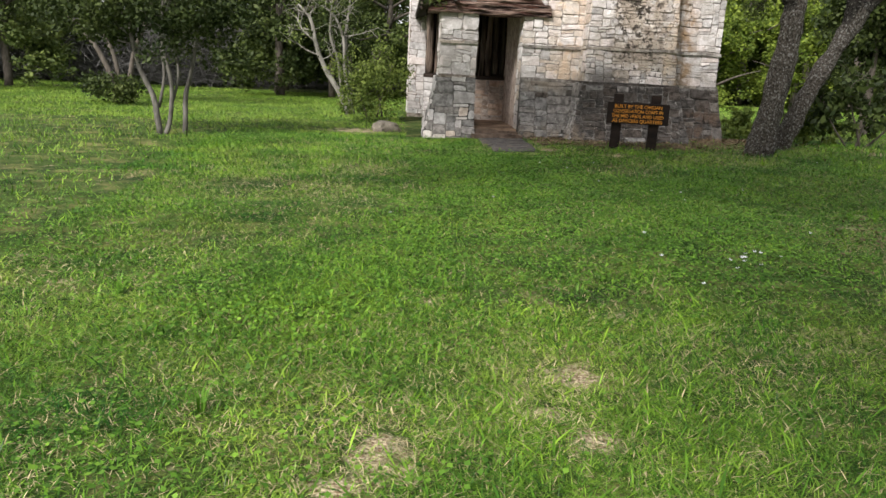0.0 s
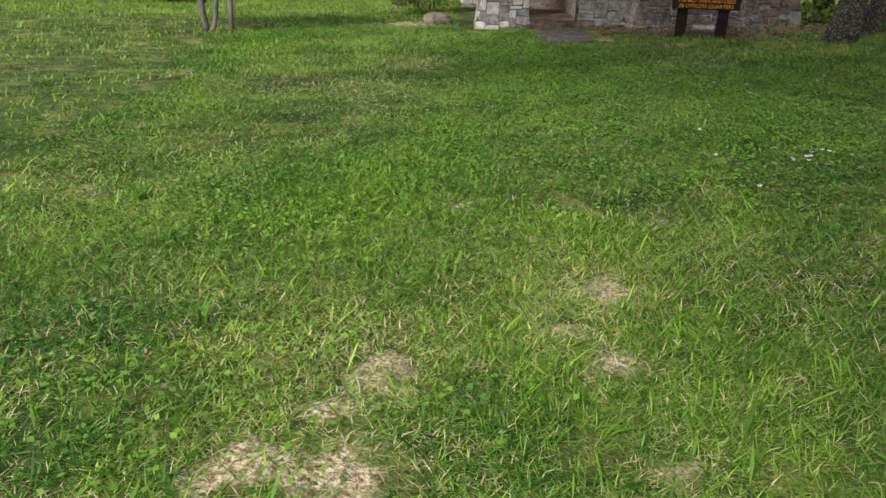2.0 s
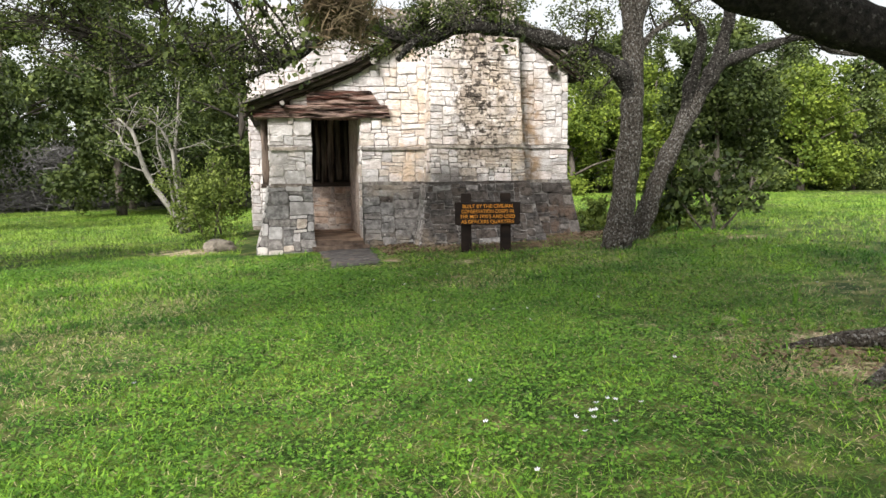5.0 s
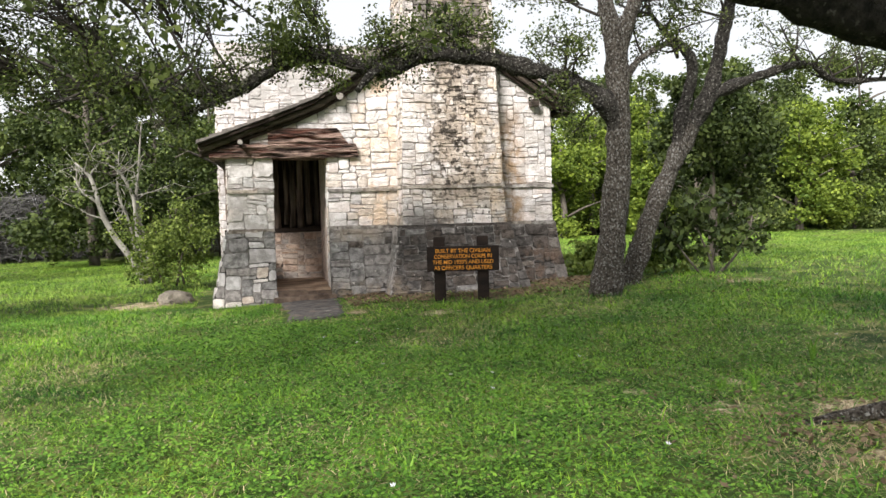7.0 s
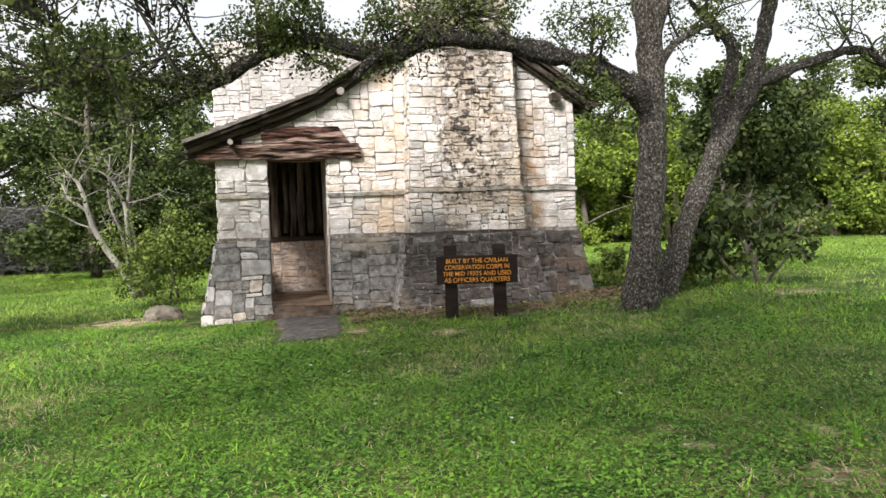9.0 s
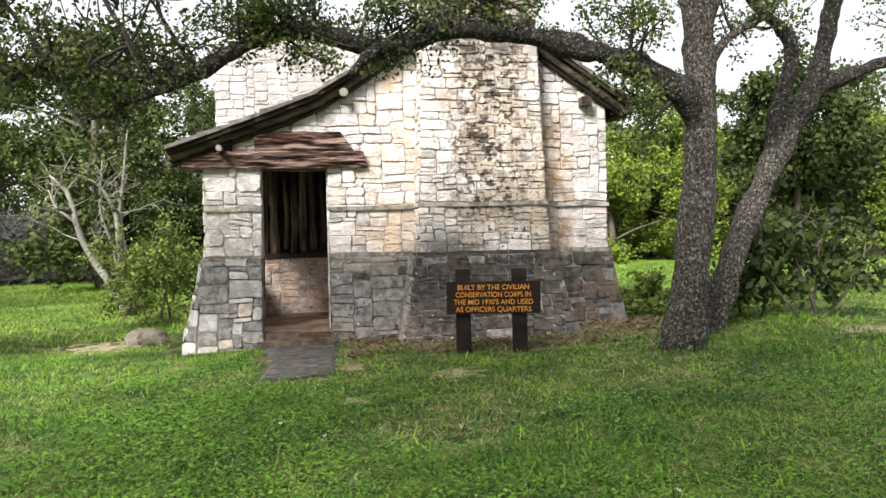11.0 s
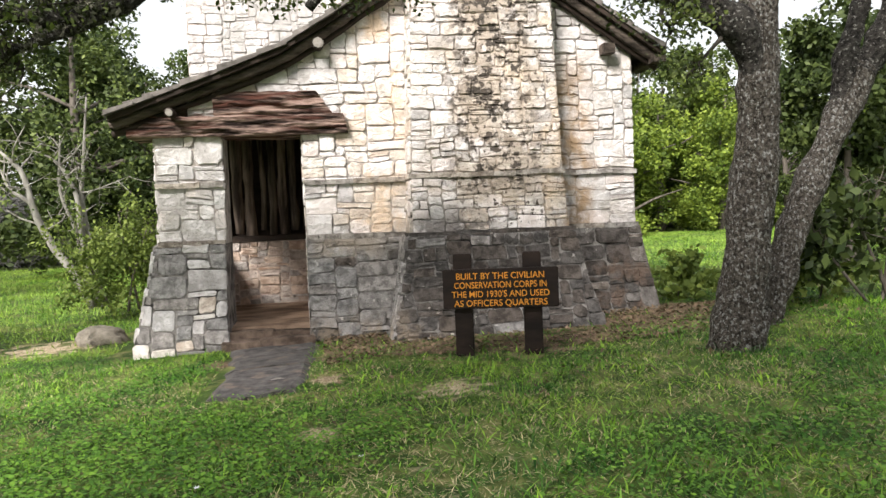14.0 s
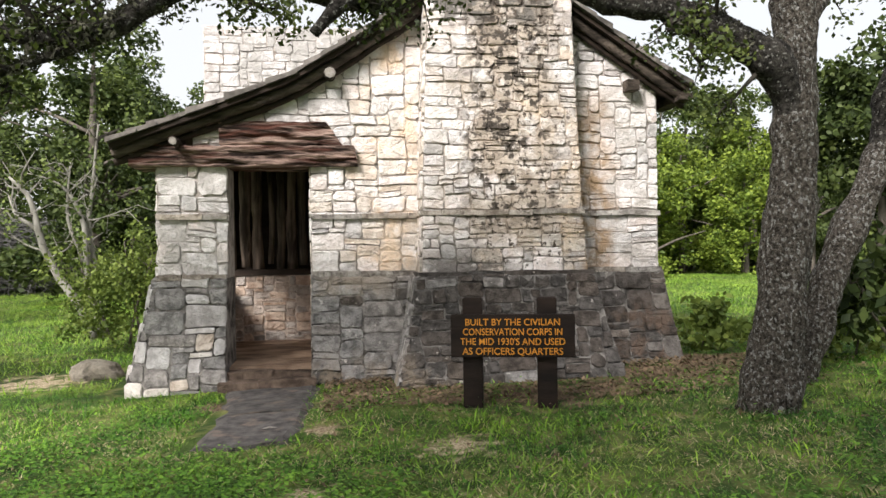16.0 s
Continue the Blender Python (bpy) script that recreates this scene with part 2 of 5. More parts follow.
M_LEAF_OAK = noise_mat("oak_leaves", (0.034, 0.053, 0.012), (0.13, 0.165, 0.042), 2, 0.5, 0, 30, 0.55, island=True, translucent=0.2)
M_LEAF_DARK = noise_mat("dark_green_leaves", (0.020, 0.037, 0.009), (0.088, 0.118, 0.030), 0.9, 0.6, 0, 30, 0.5, island=True, local=True, translucent=0.12)
M_LEAF_MID = noise_mat("green_leaves", (0.035, 0.064, 0.013), (0.165, 0.21, 0.055), 0.9, 0.6, 0, 30, 0.5, island=True, local=True, translucent=0.15)
M_TWIG_OAK = noise_mat("dark_oak_twigs", (0.02, 0.017, 0.014), (0.075, 0.066, 0.056), 20, 0.95, 0.4, 60)
M_LEAF_BRIGHT = noise_mat("yellow_green_leaves", (0.06, 0.105, 0.014), (0.27, 0.35, 0.05), 1.2, 0.6, 0, 30, 0.45, island=True, local=True, translucent=0.2)
M_MOSS = noise_mat("grey_green_moss", (0.035, 0.034, 0.024), (0.20, 0.195, 0.145), 12, 0.9, 0, 50, 0.4, island=True)
M_MOSS_BROWN = noise_mat("brown_moss", (0.06, 0.045, 0.025), (0.20, 0.155, 0.09), 12, 0.9, 0, 50, 0.5, island=True)
M_LEAF_SHRUB = noise_mat("light_green_leaves", (0.07, 0.112, 0.018), (0.25, 0.315, 0.075), 2, 0.6, 0, 30, 0.4, island=True, local=True, translucent=0.3)
M_LEAF_DRY = noise_mat("dry_brown_leaves", (0.09, 0.062, 0.038), (0.27, 0.20, 0.125), 3, 0.8, 0, 30, 0.4, island=True, translucent=0.15)
M_TWIG = noise_mat("grey_dead_twigs", (0.05, 0.048, 0.047), (0.20, 0.195, 0.19), 10, 0.9, 0, 50, 0.4, island=True, local=True)
M_ROCK = noise_mat("pale_boulder", (0.16, 0.14, 0.11), (0.46, 0.41, 0.34), 8, 0.9, 1.0, 50, bump_dist=0.04, third=(0.10, 0.09, 0.075), third_scale=9, third_range=(0.56, 0.68))
M_PETAL = noise_mat("white_petals", (0.55, 0.55, 0.62), (0.75, 0.75, 0.80), 20, 0.6, 0, 50)
M_GRASS = noise_mat("grass_blades", (0.040, 0.152, 0.014), (0.23, 0.43, 0.038), 1.1, 0.45, 0, 20, 0.7, island=True, translucent=0.25,
                    third=(0.36, 0.46, 0.080), third_scale=0.8, third_range=(0.54, 0.78), spread=(0.36, 0.62), gloss=0.35)
# pale seeding grass; also the lighter copy of the blades where lawn is sunlit
M_GRASS_PALE_LIT = noise_mat("pale_and_sunlit_grass", (0.12, 0.25, 0.032), (0.36, 0.50, 0.085), 0.7, 0.5, 0, 20, 0.5, island=True, translucent=0.25)
M_CLOVER = noise_mat("clover_leaves", (0.065, 0.165, 0.018), (0.18, 0.36, 0.042), 1.5, 0.55, 0, 20, 0.5, island=True, translucent=0.25)
M_STRAW = noise_mat("dry_grass_stems", (0.36, 0.30, 0.16), (0.70, 0.60, 0.37), 4, 0.8, 0, 30, 0.3, island=True)


def ground_material():
    """Turf: soil and green sward, yellowish worn areas, and pale bare patches at chosen spots."""
    m = noise_mat("meadow_turf", (0.019, 0.042, 0.008), (0.092, 0.145, 0.026), 1.6, 0.95, 0.8, 45, bump_dist=0.03,
                  third=(0.26, 0.25, 0.09), third_scale=3.5, third_range=(0.48, 0.70))
    t = m.node_tree
    n, l = t.nodes, t.links
    b = n["Principled BSDF"]
    base = b.inputs["Base Color"].links[0].from_socket
    pos = n.new("ShaderNodeNewGeometry").outputs["Position"]
    wob = n.new("ShaderNodeTexNoise")
    wob.inputs["Scale"].default_value = 8
    wob.inputs["Detail"].default_value = 6
    l.new(pos, wob.inputs["Vector"])
    total = None
    for x, y, r in BARE:
        d = n.new("ShaderNodeVectorMath")
        d.operation = "DISTANCE"
        l.new(pos, d.inputs[0])
        d.inputs[1].default_value = (x, y, ground_z(x, y))
        q = n.new("ShaderNodeMapRange")
        q.inputs[1].default_value, q.inputs[2].default_value = r * 1.5, r * 0.3
        l.new(d.outputs["Value"], q.inputs[0])
        if total is None:
            total = q.outputs[0]
        else:
            a = n.new("ShaderNodeMath")
            a.operation = "MAXIMUM"
            l.new(total, a.inputs[0])
            l.new(q.outputs[0], a.inputs[1])
            total = a.outputs[0]
    a = n.new("ShaderNodeMath")
    a.operation = "MULTIPLY_ADD"
    l.new(wob.outputs["Fac"], a.inputs[0])
    a.inputs[1].default_value = 3.2
    l.new(total, a.inputs[2])
    q = n.new("ShaderNodeMapRange")
    q.inputs[1].default_value, q.inputs[2].default_value = 2.0, 2.6
    l.new(a.outputs[0], q.inputs[0])
    soil = n.new("ShaderNodeMix")
    soil.data_type = "RGBA"
    crumb = n.new("ShaderNodeTexNoise")
    crumb.inputs["Scale"].default_value = 70
    crumb.inputs["Detail"].default_value = 3
    l.new(pos, crumb.inputs["Vector"])
    grit = n.new("ShaderNodeMapRange")
    grit.inputs[1].default_value, grit.inputs[2].default_value = 0.38, 0.62
    l.new(crumb.outputs["Fac"], grit.inputs[0])
    l.new(grit.outputs[0], soil.inputs[0])
    soil.inputs[6].default_value = (0.24, 0.16, 0.09, 1)
    soil.inputs[7].default_value = (0.68, 0.57, 0.40, 1)
    place = n.new("ShaderNodeSeparateXYZ")  # darker reddish earth along the wall's foot
    l.new(pos, place.inputs[0])
    foot = n.new("ShaderNodeMapRange")
    foot.inputs[1].default_value, foot.inputs[2].default_value = -2.3, -1.6
    l.new(place.outputs["Y"], foot.inputs[0])
    earth = n.new("ShaderNodeMix")
    earth.data_type = "RGBA"
    earth.inputs[6].default_value = (0.07, 0.045, 0.03, 1)
    earth.inputs[7].default_value = (0.24, 0.165, 0.11, 1)
    l.new(grit.outputs[0], earth.inputs[0])
    both = n.new("ShaderNodeMix")
    both.data_type = "RGBA"
    beside = n.new("ShaderNodeMapRange")
    beside.inputs[1].default_value, beside.inputs[2].default_value = -1.3, -0.8
    l.new(place.outputs["X"], beside.inputs[0])
    near = n.new("ShaderNodeMath")
    near.operation = "MULTIPLY"
    l.new(foot.outputs[0], near.inputs[0])
    l.new(beside.outputs[0], near.inputs[1])
    l.new(near.outputs[0], both.inputs[0])
    l.new(soil.outputs[2], both.inputs[6])
    l.new(earth.outputs[2], both.inputs[7])
    mx = n.new("ShaderNodeMix")
    mx.data_type = "RGBA"
    l.new(q.outputs[0], mx.inputs[0])
    l.new(base, mx.inputs[6])
    l.new(both.outputs[2], mx.inputs[7])
    l.new(mx.outputs[2], b.inputs["Base Color"])
    return m


# ---------------------------------------------------------------- helpers of this scene
rng = np.random.default_rng(7)
# bare or worn spots of the lawn: x, y, radius
BARE = [(-1.31, -11.41, 0.16), (-1.38, -11.64, 0.12), (-1.27, -10.9, 0.13), (-1.57, -11.33, 0.11), (-1.40, -11.1, 0.08), (-0.53, -10.29, 0.14), (-0.71, -10.6, 0.09), (-0.59, -10.84, 0.10),
        (-2.13, -11.49, 0.07), (-0.54, -11.3, 0.07), (-1.07, -9.42, 0.08), (-0.11, -9.46, 0.08), (3.1, -7.5, 0.34), (2.95, -8.2, 0.34), (2.5, -7.2, 0.14), (2.9, -6.6, 0.10), (1.76, -2.63, 0.26),
        (-2.05, 0.8, 0.5), (0.9, -3.3, 0.16), (2.2, -6.6, 0.09), (1.2, -0.75, 0.3), (2.6, -1.35, 0.5), (3.8, -0.7, 0.45), (6.2, -2.0, 0.5), (0.0, -0.9, 0.22), (0.98, -1.2, 0.2), (0.95, -2.0, 0.16),
        (4.4, -0.4, 0.4), (1.9, -1.25, 0.4), (3.2, -1.2, 0.4)]


def smooth(a, b, v):
    k = np.clip((v - a) / (b - a), 0, 1)
    return k * k * (3 - 2 * k)


def ground_z(x, y):
    """Height of the lawn: it rises a little to the right of the cabin."""
    x, y = np.asarray(x, float), np.asarray(y, float)
    near = 0.15 + 0.85 * smooth(-8.0, -3.0, y)
    rise = 0.030 * (np.clip(x, -2.5, 6) - 0.8) * near
    bumps = 0.012 * np.sin(1.7 * x + 0.9 * y) + 0.010 * np.sin(2.9 * y - 1.3 * x + 1.0)
    z = -0.015 + rise + bumps - 0.03 * smooth(-7, -11, y)
    return float(z) if z.ndim == 0 else z


def mesh_data(name, verts, faces, smooth_shade=False):
    me = bpy.data.meshes.new(name)
    me.from_pydata([tuple(v) for v in verts], [], faces)
    me.validate()
    if smooth_shade:
        me.polygons.foreach_set("use_smooth", [True] * len(me.polygons))
    return me


def array_mesh(name, verts, size):
    """A mesh out of an array (faces, size, 3): separate faces of that many corners."""
    me = bpy.data.meshes.new(name)
    count = len(verts)
    flat = np.ascontiguousarray(verts, dtype=np.float32).reshape(-1, 3)
    me.vertices.add(len(flat))
    me.vertices.foreach_set("co", flat.ravel())
    me.loops.add(len(flat))
    me.loops.foreach_set("vertex_index", np.arange(len(flat), dtype=np.int32))
    me.polygons.add(count)
    me.polygons.foreach_set("loop_start", np.arange(0, len(flat), size, dtype=np.int32))
    me.update(calc_edges=True)
    return me


def part(name, data, mat, parent=None, label=""):
    """One mesh object under a thing or a part; data is a bmesh or a mesh."""
    if isinstance(data, bmesh.types.BMesh):
        me = bpy.data.meshes.new(name)
        data.to_mesh(me)
        data.free()
    else:
        me = data
    ob = new(name, me)
    if mat and not me.materials:
        me.materials.append(mat)
    ob.parent = parent
    if label:
        tagged(ob, label)
    return ob


def thing(name, label, category, place=(0, 0, 0), group="", kind=""):
    ob = new(name)
    ob.location = place
    ob.empty_display_size = 0.1
    return tagged(ob, label, category, group, kind)


def box(x0, x1, y0, y1, z0, z1, bevel=0.0, rough=0.0, cuts=0):
    bm = bmesh.new()
    bmesh.ops.create_cube(bm, size=1)
    for v in bm.verts:
        v.co = Vector((x0 if v.co.x < 0 else x1, y0 if v.co.y < 0 else y1, z0 if v.co.z < 0 else z1))
    if cuts:
        bmesh.ops.subdivide_edges(bm, edges=bm.edges[:], cuts=cuts, use_grid_fill=True)
    if rough:
        for v in bm.verts:
            v.co += noise.noise_vector(v.co * 3.1) * rough + noise.noise_vector(v.co * 11) * rough * 0.4
    elif bevel:
        bmesh.ops.bevel(bm, geom=bm.edges[:], offset=bevel, segments=2, affect="EDGES")
    return bm


def prism(outline, y0, y1):
    """A slab between y0 and y1 with the outline [(x, z), ...]."""
    bm = bmesh.new()
    a = [bm.verts.new((x, y0, z)) for x, z in outline]
    c = [bm.verts.new((x, y1, z)) for x, z in outline]
    bm.faces.new(a)
    bm.faces.new(c[::-1])
    k = len(outline)
    for i in range(k):
        bm.faces.new((a[i], c[i], c[(i + 1) % k], a[(i + 1) % k]))
    bmesh.ops.recalc_face_normals(bm, faces=bm.faces[:])
    return bm


def spline(points, radii, step):
    """Points and radii along a smooth curve through the control points."""
    p = [Vector(q) for q in points]
    p = [p[0] * 2 - p[1]] + p + [p[-1] * 2 - p[-2]]
    out, rad = [], []
    for i in range(1, len(p) - 2):
        k = max(2, int((p[i + 1] - p[i]).length / step))
        for s in range(k):
            u = s / k
            a, b, c, d = p[i - 1], p[i], p[i + 1], p[i + 2]
            out.append(0.5 * (2 * b + (c - a) * u + (2 * a - 5 * b + 4 * c - d) * u * u + (3 * b - a - 3 * c + d) * u ** 3))
            rad.append(radii[i - 1] * (1 - u) + radii[i] * u)
    out.append(p[-2])
    rad.append(radii[-1])
    return out, rad


def tube(points, radii, seg=10, step=0.12, lumps=0.1):
    """A bark-covered limb: a tapering tube with lumps, as vertices and faces."""
    pts, rad = spline(points, radii, step)
    verts, faces = [], []
    side = Vector((0.3, 1, 0.1)).normalized()
    for i, (q, r) in enumerate(zip(pts, rad)):
        way = (pts[min(i + 1, len(pts) - 1)] - pts[max(i - 1, 0)]).normalized()
        side = (side - way * side.dot(way)).normalized()
        up = way.cross(side)
        for s in range(seg):
            a = 2 * math.pi * s / seg
            d = side * math.cos(a) + up * math.sin(a)
            w = q + d * r
            k = 1 + lumps * (noise.noise(w * 3.0) + 0.6 * noise.noise(w * 9.0))
            verts.append(q + d * r * k)
        if i:
            for s in range(seg):
                e, f = (i - 1) * seg + s, (i - 1) * seg + (s + 1) % seg
                faces.append((e, f, f + seg, e + seg))
    faces.append(tuple(range(seg))[::-1])
    faces.append(tuple(range(len(verts) - seg, len(verts))))
    return verts, faces


def limbs_mesh(name, limbs, seg=10, step=0.12, lumps=0.1):
    """Several limbs that grow out of one another, in one mesh."""
    verts, faces = [], []
    for points, radii in limbs:
        v, f = tube(points, radii, seg if radii[0] > 0.03 else 6, step, lumps)
        o = len(verts)
        verts += v
        faces += [tuple(i + o for i in q) for q in f]
    return mesh_data(name, verts, faces, True)


def leaves_mesh(name, centres, spread, per, size, flat=0.0, long=1.6, r=rng):
    """A crown: small pointed leaves scattered about the twig ends. centres (n, 3); spread: radius of a clump, number or (n,)."""
    centres = np.asarray(centres, float)
    n = len(centres) * per
    c = np.repeat(centres, per, axis=0)
    s = np.repeat(np.broadcast_to(spread, (len(centres),)), per)
    d = r.normal(size=(n, 3))
    d /= np.linalg.norm(d, axis=1)[:, None]
    c = c + d * (s * r.random(n) ** 0.5)[:, None]
    a = r.normal(size=(n, 3))
    a[:, 2] *= 1 - flat
    a /= np.linalg.norm(a, axis=1)[:, None]
    b = np.cross(a, r.normal(size=(n, 3)))
    b /= np.linalg.norm(b, axis=1)[:, None]
    k = (size * (0.6 + 0.8 * r.random(n)))[:, None]
    quad = np.stack([c - a * k * long / 2, c + b * k / 2, c + a * k * long / 2, c - b * k / 2], axis=1)
    return array_mesh(name, quad, 4)


# ---------------------------------------------------------------- ground
def ground():
    xs = np.concatenate([-np.geomspace(400, 12.5, 22), np.arange(-12, 12.01, 0.25), np.geomspace(12.5, 400, 22)])
    ys = np.concatenate([-np.geomspace(400, 16.5, 20), np.arange(-16, 8.01, 0.25), np.geomspace(8.5, 400, 24)])
    X, Y = np.meshgrid(xs, ys)
    Z = ground_z(X, Y)
    Z = Z - 0.006 + 0.003 * rng.normal(size=Z.shape) * (np.abs(X) < 12) * (Y < 8) * (Y > -16)
    k = len(xs)
    verts = np.stack([X, Y, Z], axis=-1).reshape(-1, 3)
    faces = [(j * k + i, j * k + i + 1, (j + 1) * k + i + 1, (j + 1) * k + i) for j in range(len(ys) - 1) for i in range(k - 1)]
    ob = new("ground", mesh_data("ground", verts, faces, True))
    ob.data.materials.append(ground_material())
    tagged(ob, "mown green meadow with worn straw-coloured bare patches", "lawn", kind="structure")


ground()

# ---------------------------------------------------------------- the cabin
cabin = thing("stone_cabin", "pale limestone rubble cabin with timber lintels and shingle roof", "cabin")

DOOR0, DOOR1 = 0.0, 0.77           # doorway
LEFT, RIGHT = -0.63, 4.21          # ends of the front wall
LINTEL = 2.0
LEDGE, BAND = 0.98, 1.54           # top of the battered base, upper band
APEX = (2.53, 4.06)


def roof_z(x):
    """Top of the roof at the front."""
    return float(np.interp(x, [-0.98, 0.05, 0.6, 1.07, 1.6, APEX[0], 4.46], [2.215, 2.60, 2.82, 3.10, 3.445, APEX[1], 2.775]))


def flare(z, most):
    """How far the base of a wall stands forward at the height z."""
    return most * max(0.0, 1 - z / LEDGE) ** 1.2 + (0.05 if z < LEDGE - 0.02 else 0.0) if z < LEDGE else 0.0


def stone_mesh(corners, out, cut, place):
    """One rough-faced stone: rounded corners, worn edges, an uneven face. corners: (u, v) of its four corners; cut: how far a corner is worn off."""
    ring = []
    for i in range(4):
        p, a, b = corners[i], corners[i - 1], corners[(i + 1) % 4]
        for q in (a, b):
            ln = max(1e-6, math.hypot(q[0] - p[0], q[1] - p[1]))
            k = min(0.3, cut * random.uniform(0.6, 1.3) / ln)
            ring.append((p[0] + (q[0] - p[0]) * k, p[1] + (q[1] - p[1]) * k))
        m = 0.5 + random.uniform(-0.12, 0.12)
        ring.append((p[0] + (b[0] - p[0]) * m + random.uniform(-1, 1) * 0.007, p[1] + (b[1] - p[1]) * m + random.uniform(-1, 1) * 0.007))
    k = len(ring)
    cu, cv = sum(p[0] for p in ring) / k, sum(p[1] for p in ring) / k
    w = min(abs(corners[1][0] - corners[0][0]), abs(corners[2][1] - corners[1][1]))
    inset = min(0.010, w * 0.09)
    verts, faces = [], []
    for level, deep in ((-0.02, 0), (out * 0.5, 0.2), (out, 1)):
        for u, v in ring:
            du, dv = cu - u, cv - v
            ln = max(1e-6, math.hypot(du, dv))
            s = inset * deep * random.uniform(0.7, 1.3)
            verts.append(place(u + du / ln * s, v + dv / ln * s, level + (random.uniform(-1, 1) * 0.006 if deep == 1 else 0)))
    verts.append(place(cu + random.uniform(-0.2, 0.2) * w, cv + random.uniform(-0.2, 0.2) * w, out + random.uniform(-0.002, 0.004)))
    for r in (0, k):
        for i in range(k):
            faces.append((r + i, r + (i + 1) % k, r + k + (i + 1) % k, r + k + i))
    for i in range(k):
        faces.append((2 * k + i, 2 * k + (i + 1) % k, 3 * k))
    return verts, faces


SIZES = ((6, 3), (5, 3), (5, 3), (4, 3), (6, 4), (5, 4), (7, 3), (5, 2), (4, 2), (4, 2), (3, 2), (6, 2), (7, 2), (3, 3), (3, 1), (4, 1), (5, 1))
SMALL = ((5, 3), (4, 3), (6, 3), (4, 2), (4, 2), (5, 2), (3, 2), (3, 2), (6, 2), (7, 3), (2, 2), (3, 3), (3, 1), (4, 1), (5, 1))


def rubble(lo, hi, za, zb, cell, sizes):
    """Random rubble between two heights: blocks (u0, u1, v0, v1) of mixed size, fitted into one another from the bottom up, with broken courses."""
    nu, nv = max(2, round((hi - lo) / cell)), max(1, round((zb - za) / (cell * 0.94)))
    du, dv = (hi - lo) / nu, (zb - za) / nv
    taken = [[False] * nu for _ in range(nv)]
    out = []
    for j in range(nv):
        for i in range(nu):
            if taken[j][i]:
                continue
            room = 0
            while i + room < nu and not taken[j][i + room]:
                room += 1
            for w, h in random.sample(sizes, len(sizes)) + [(1, 1)]:
                if nv - j - h == 1 and random.random() < 0.8:
                    h += 1
                w, h = (room if room - w == 1 else min(w, room)), min(h, nv - j)
                if w >= 2 or room == 1:
                    break
            for b in range(j, j + h):
                for a in range(i, i + w):
                    taken[b][a] = True
            out.append((lo + i * du, lo + (i + w) * du, za + j * dv, za + (j + h) * dv))
    return out


def lay_stones(parent, spans, v0, v1, place, mat_of, cell=0.054, joint=0.005, bands=(), limit=300, flip=False, proud=(0.006, 0.026), sizes=SIZES):
    """Rubble masonry on one face. spans(v): the stretches of u to fill at the height v; place(u, v, out): the point of the world."""
    made, rest = 0, {}
    stops = [v0] + sorted(b for b in bands if v0 < b < v1) + [v1]
    shift = Vector((random.random() * 50, random.random() * 50, 0))

    def warp(u, v):
        q = Vector((u, v, 0)) + shift
        return (u + 0.030 * noise.noise(q * 4.3) + 0.014 * noise.noise(q * 11), v + 0.034 * noise.noise(q * 2.6 + Vector((9, 3, 1))) + 0.012 * noise.noise(q * 9))

    for za, zb in zip(stops, stops[1:]):
        lo = min(s[0] for k in range(9) for s in spans(za + (zb - za) * (k + 0.5) / 9) or [(9e9, 0)])
        hi = max(s[1] for k in range(9) for s in spans(za + (zb - za) * (k + 0.5) / 9) or [(0, -9e9)])
        if hi <= lo:
            continue
        for iu, ie, a, b in rubble(lo, hi, za, zb, cell, sizes):
            for s0, s1 in spans((a + b) / 2):
                u, e = iu, ie
                u = s0 if u < s0 + 0.055 else u
                e = s1 if e > s1 - 0.055 else e
                if e - u < 0.045:
                    continue
                cut = 0.24 * min(e - u, b - a) * random.uniform(0.25, 1)
                q = [warp(u + joint, a + joint), warp(e - joint, a + joint), warp(e - joint, b - joint), warp(u + joint, b - joint)]
                verts, faces = stone_mesh(q, random.uniform(*proud), cut, place)
                if flip:
                    faces = [f[::-1] for f in faces]
                mat = mat_of((u + e) / 2, (a + b) / 2)
                if made < limit:
                    part("stone", mesh_data("stone", verts, faces), mat, parent)
                    made += 1
                else:
                    s = rest.setdefault(mat.name, ([], [], mat))
                    o = len(s[0])
                    s[0].extend(verts)
                    s[1].extend(tuple(i + o for i in f) for f in faces)
    for s in rest.values():
        tagged(part("stonework", mesh_data("stonework", s[0], s[1]), s[2], parent), kind="stuff")


# material of a stone on the front: the base is soiled grey, ochre wash runs beside the chimney
def front_stone(x, z):
    r = random.random()
    if z < LEDGE:
        if z < 0.24 and x < -0.15 and r < 0.55:
            return M_STONE_WARM if r < 0.3 else M_STONE_MIX
        if -0.50 < x < -0.16 and z < 0.78:
            return (M_STONE_WARM if z < 0.45 else M_STONE_MIX) if r < 0.55 else M_STONE_GREY
        if x < DOOR0:
            return M_STONE_GREY if r < 0.82 else M_STONE_MIX
        if x < 1.7:
            return M_STONE_GREY if r < 0.88 else M_STONE_DARK
        if z > 0.7 and r < 0.12:
            return M_STONE_GREY
        return M_STONE_DARK if r < 0.72 else M_STONE_BROWN
    if x < DOOR0:
        return M_STONE_MIX if r < 0.55 else M_STONE
    if 1.25 < x < 1.8:
        return M_STONE_WARM if r < 0.65 else M_STONE
    if x > 3.3:
        return M_STONE_MIX if r < 0.5 else M_STONE
    return M_STONE if r < 0.62 else (M_STONE_WARM if r < 0.8 else M_STONE_MIX)


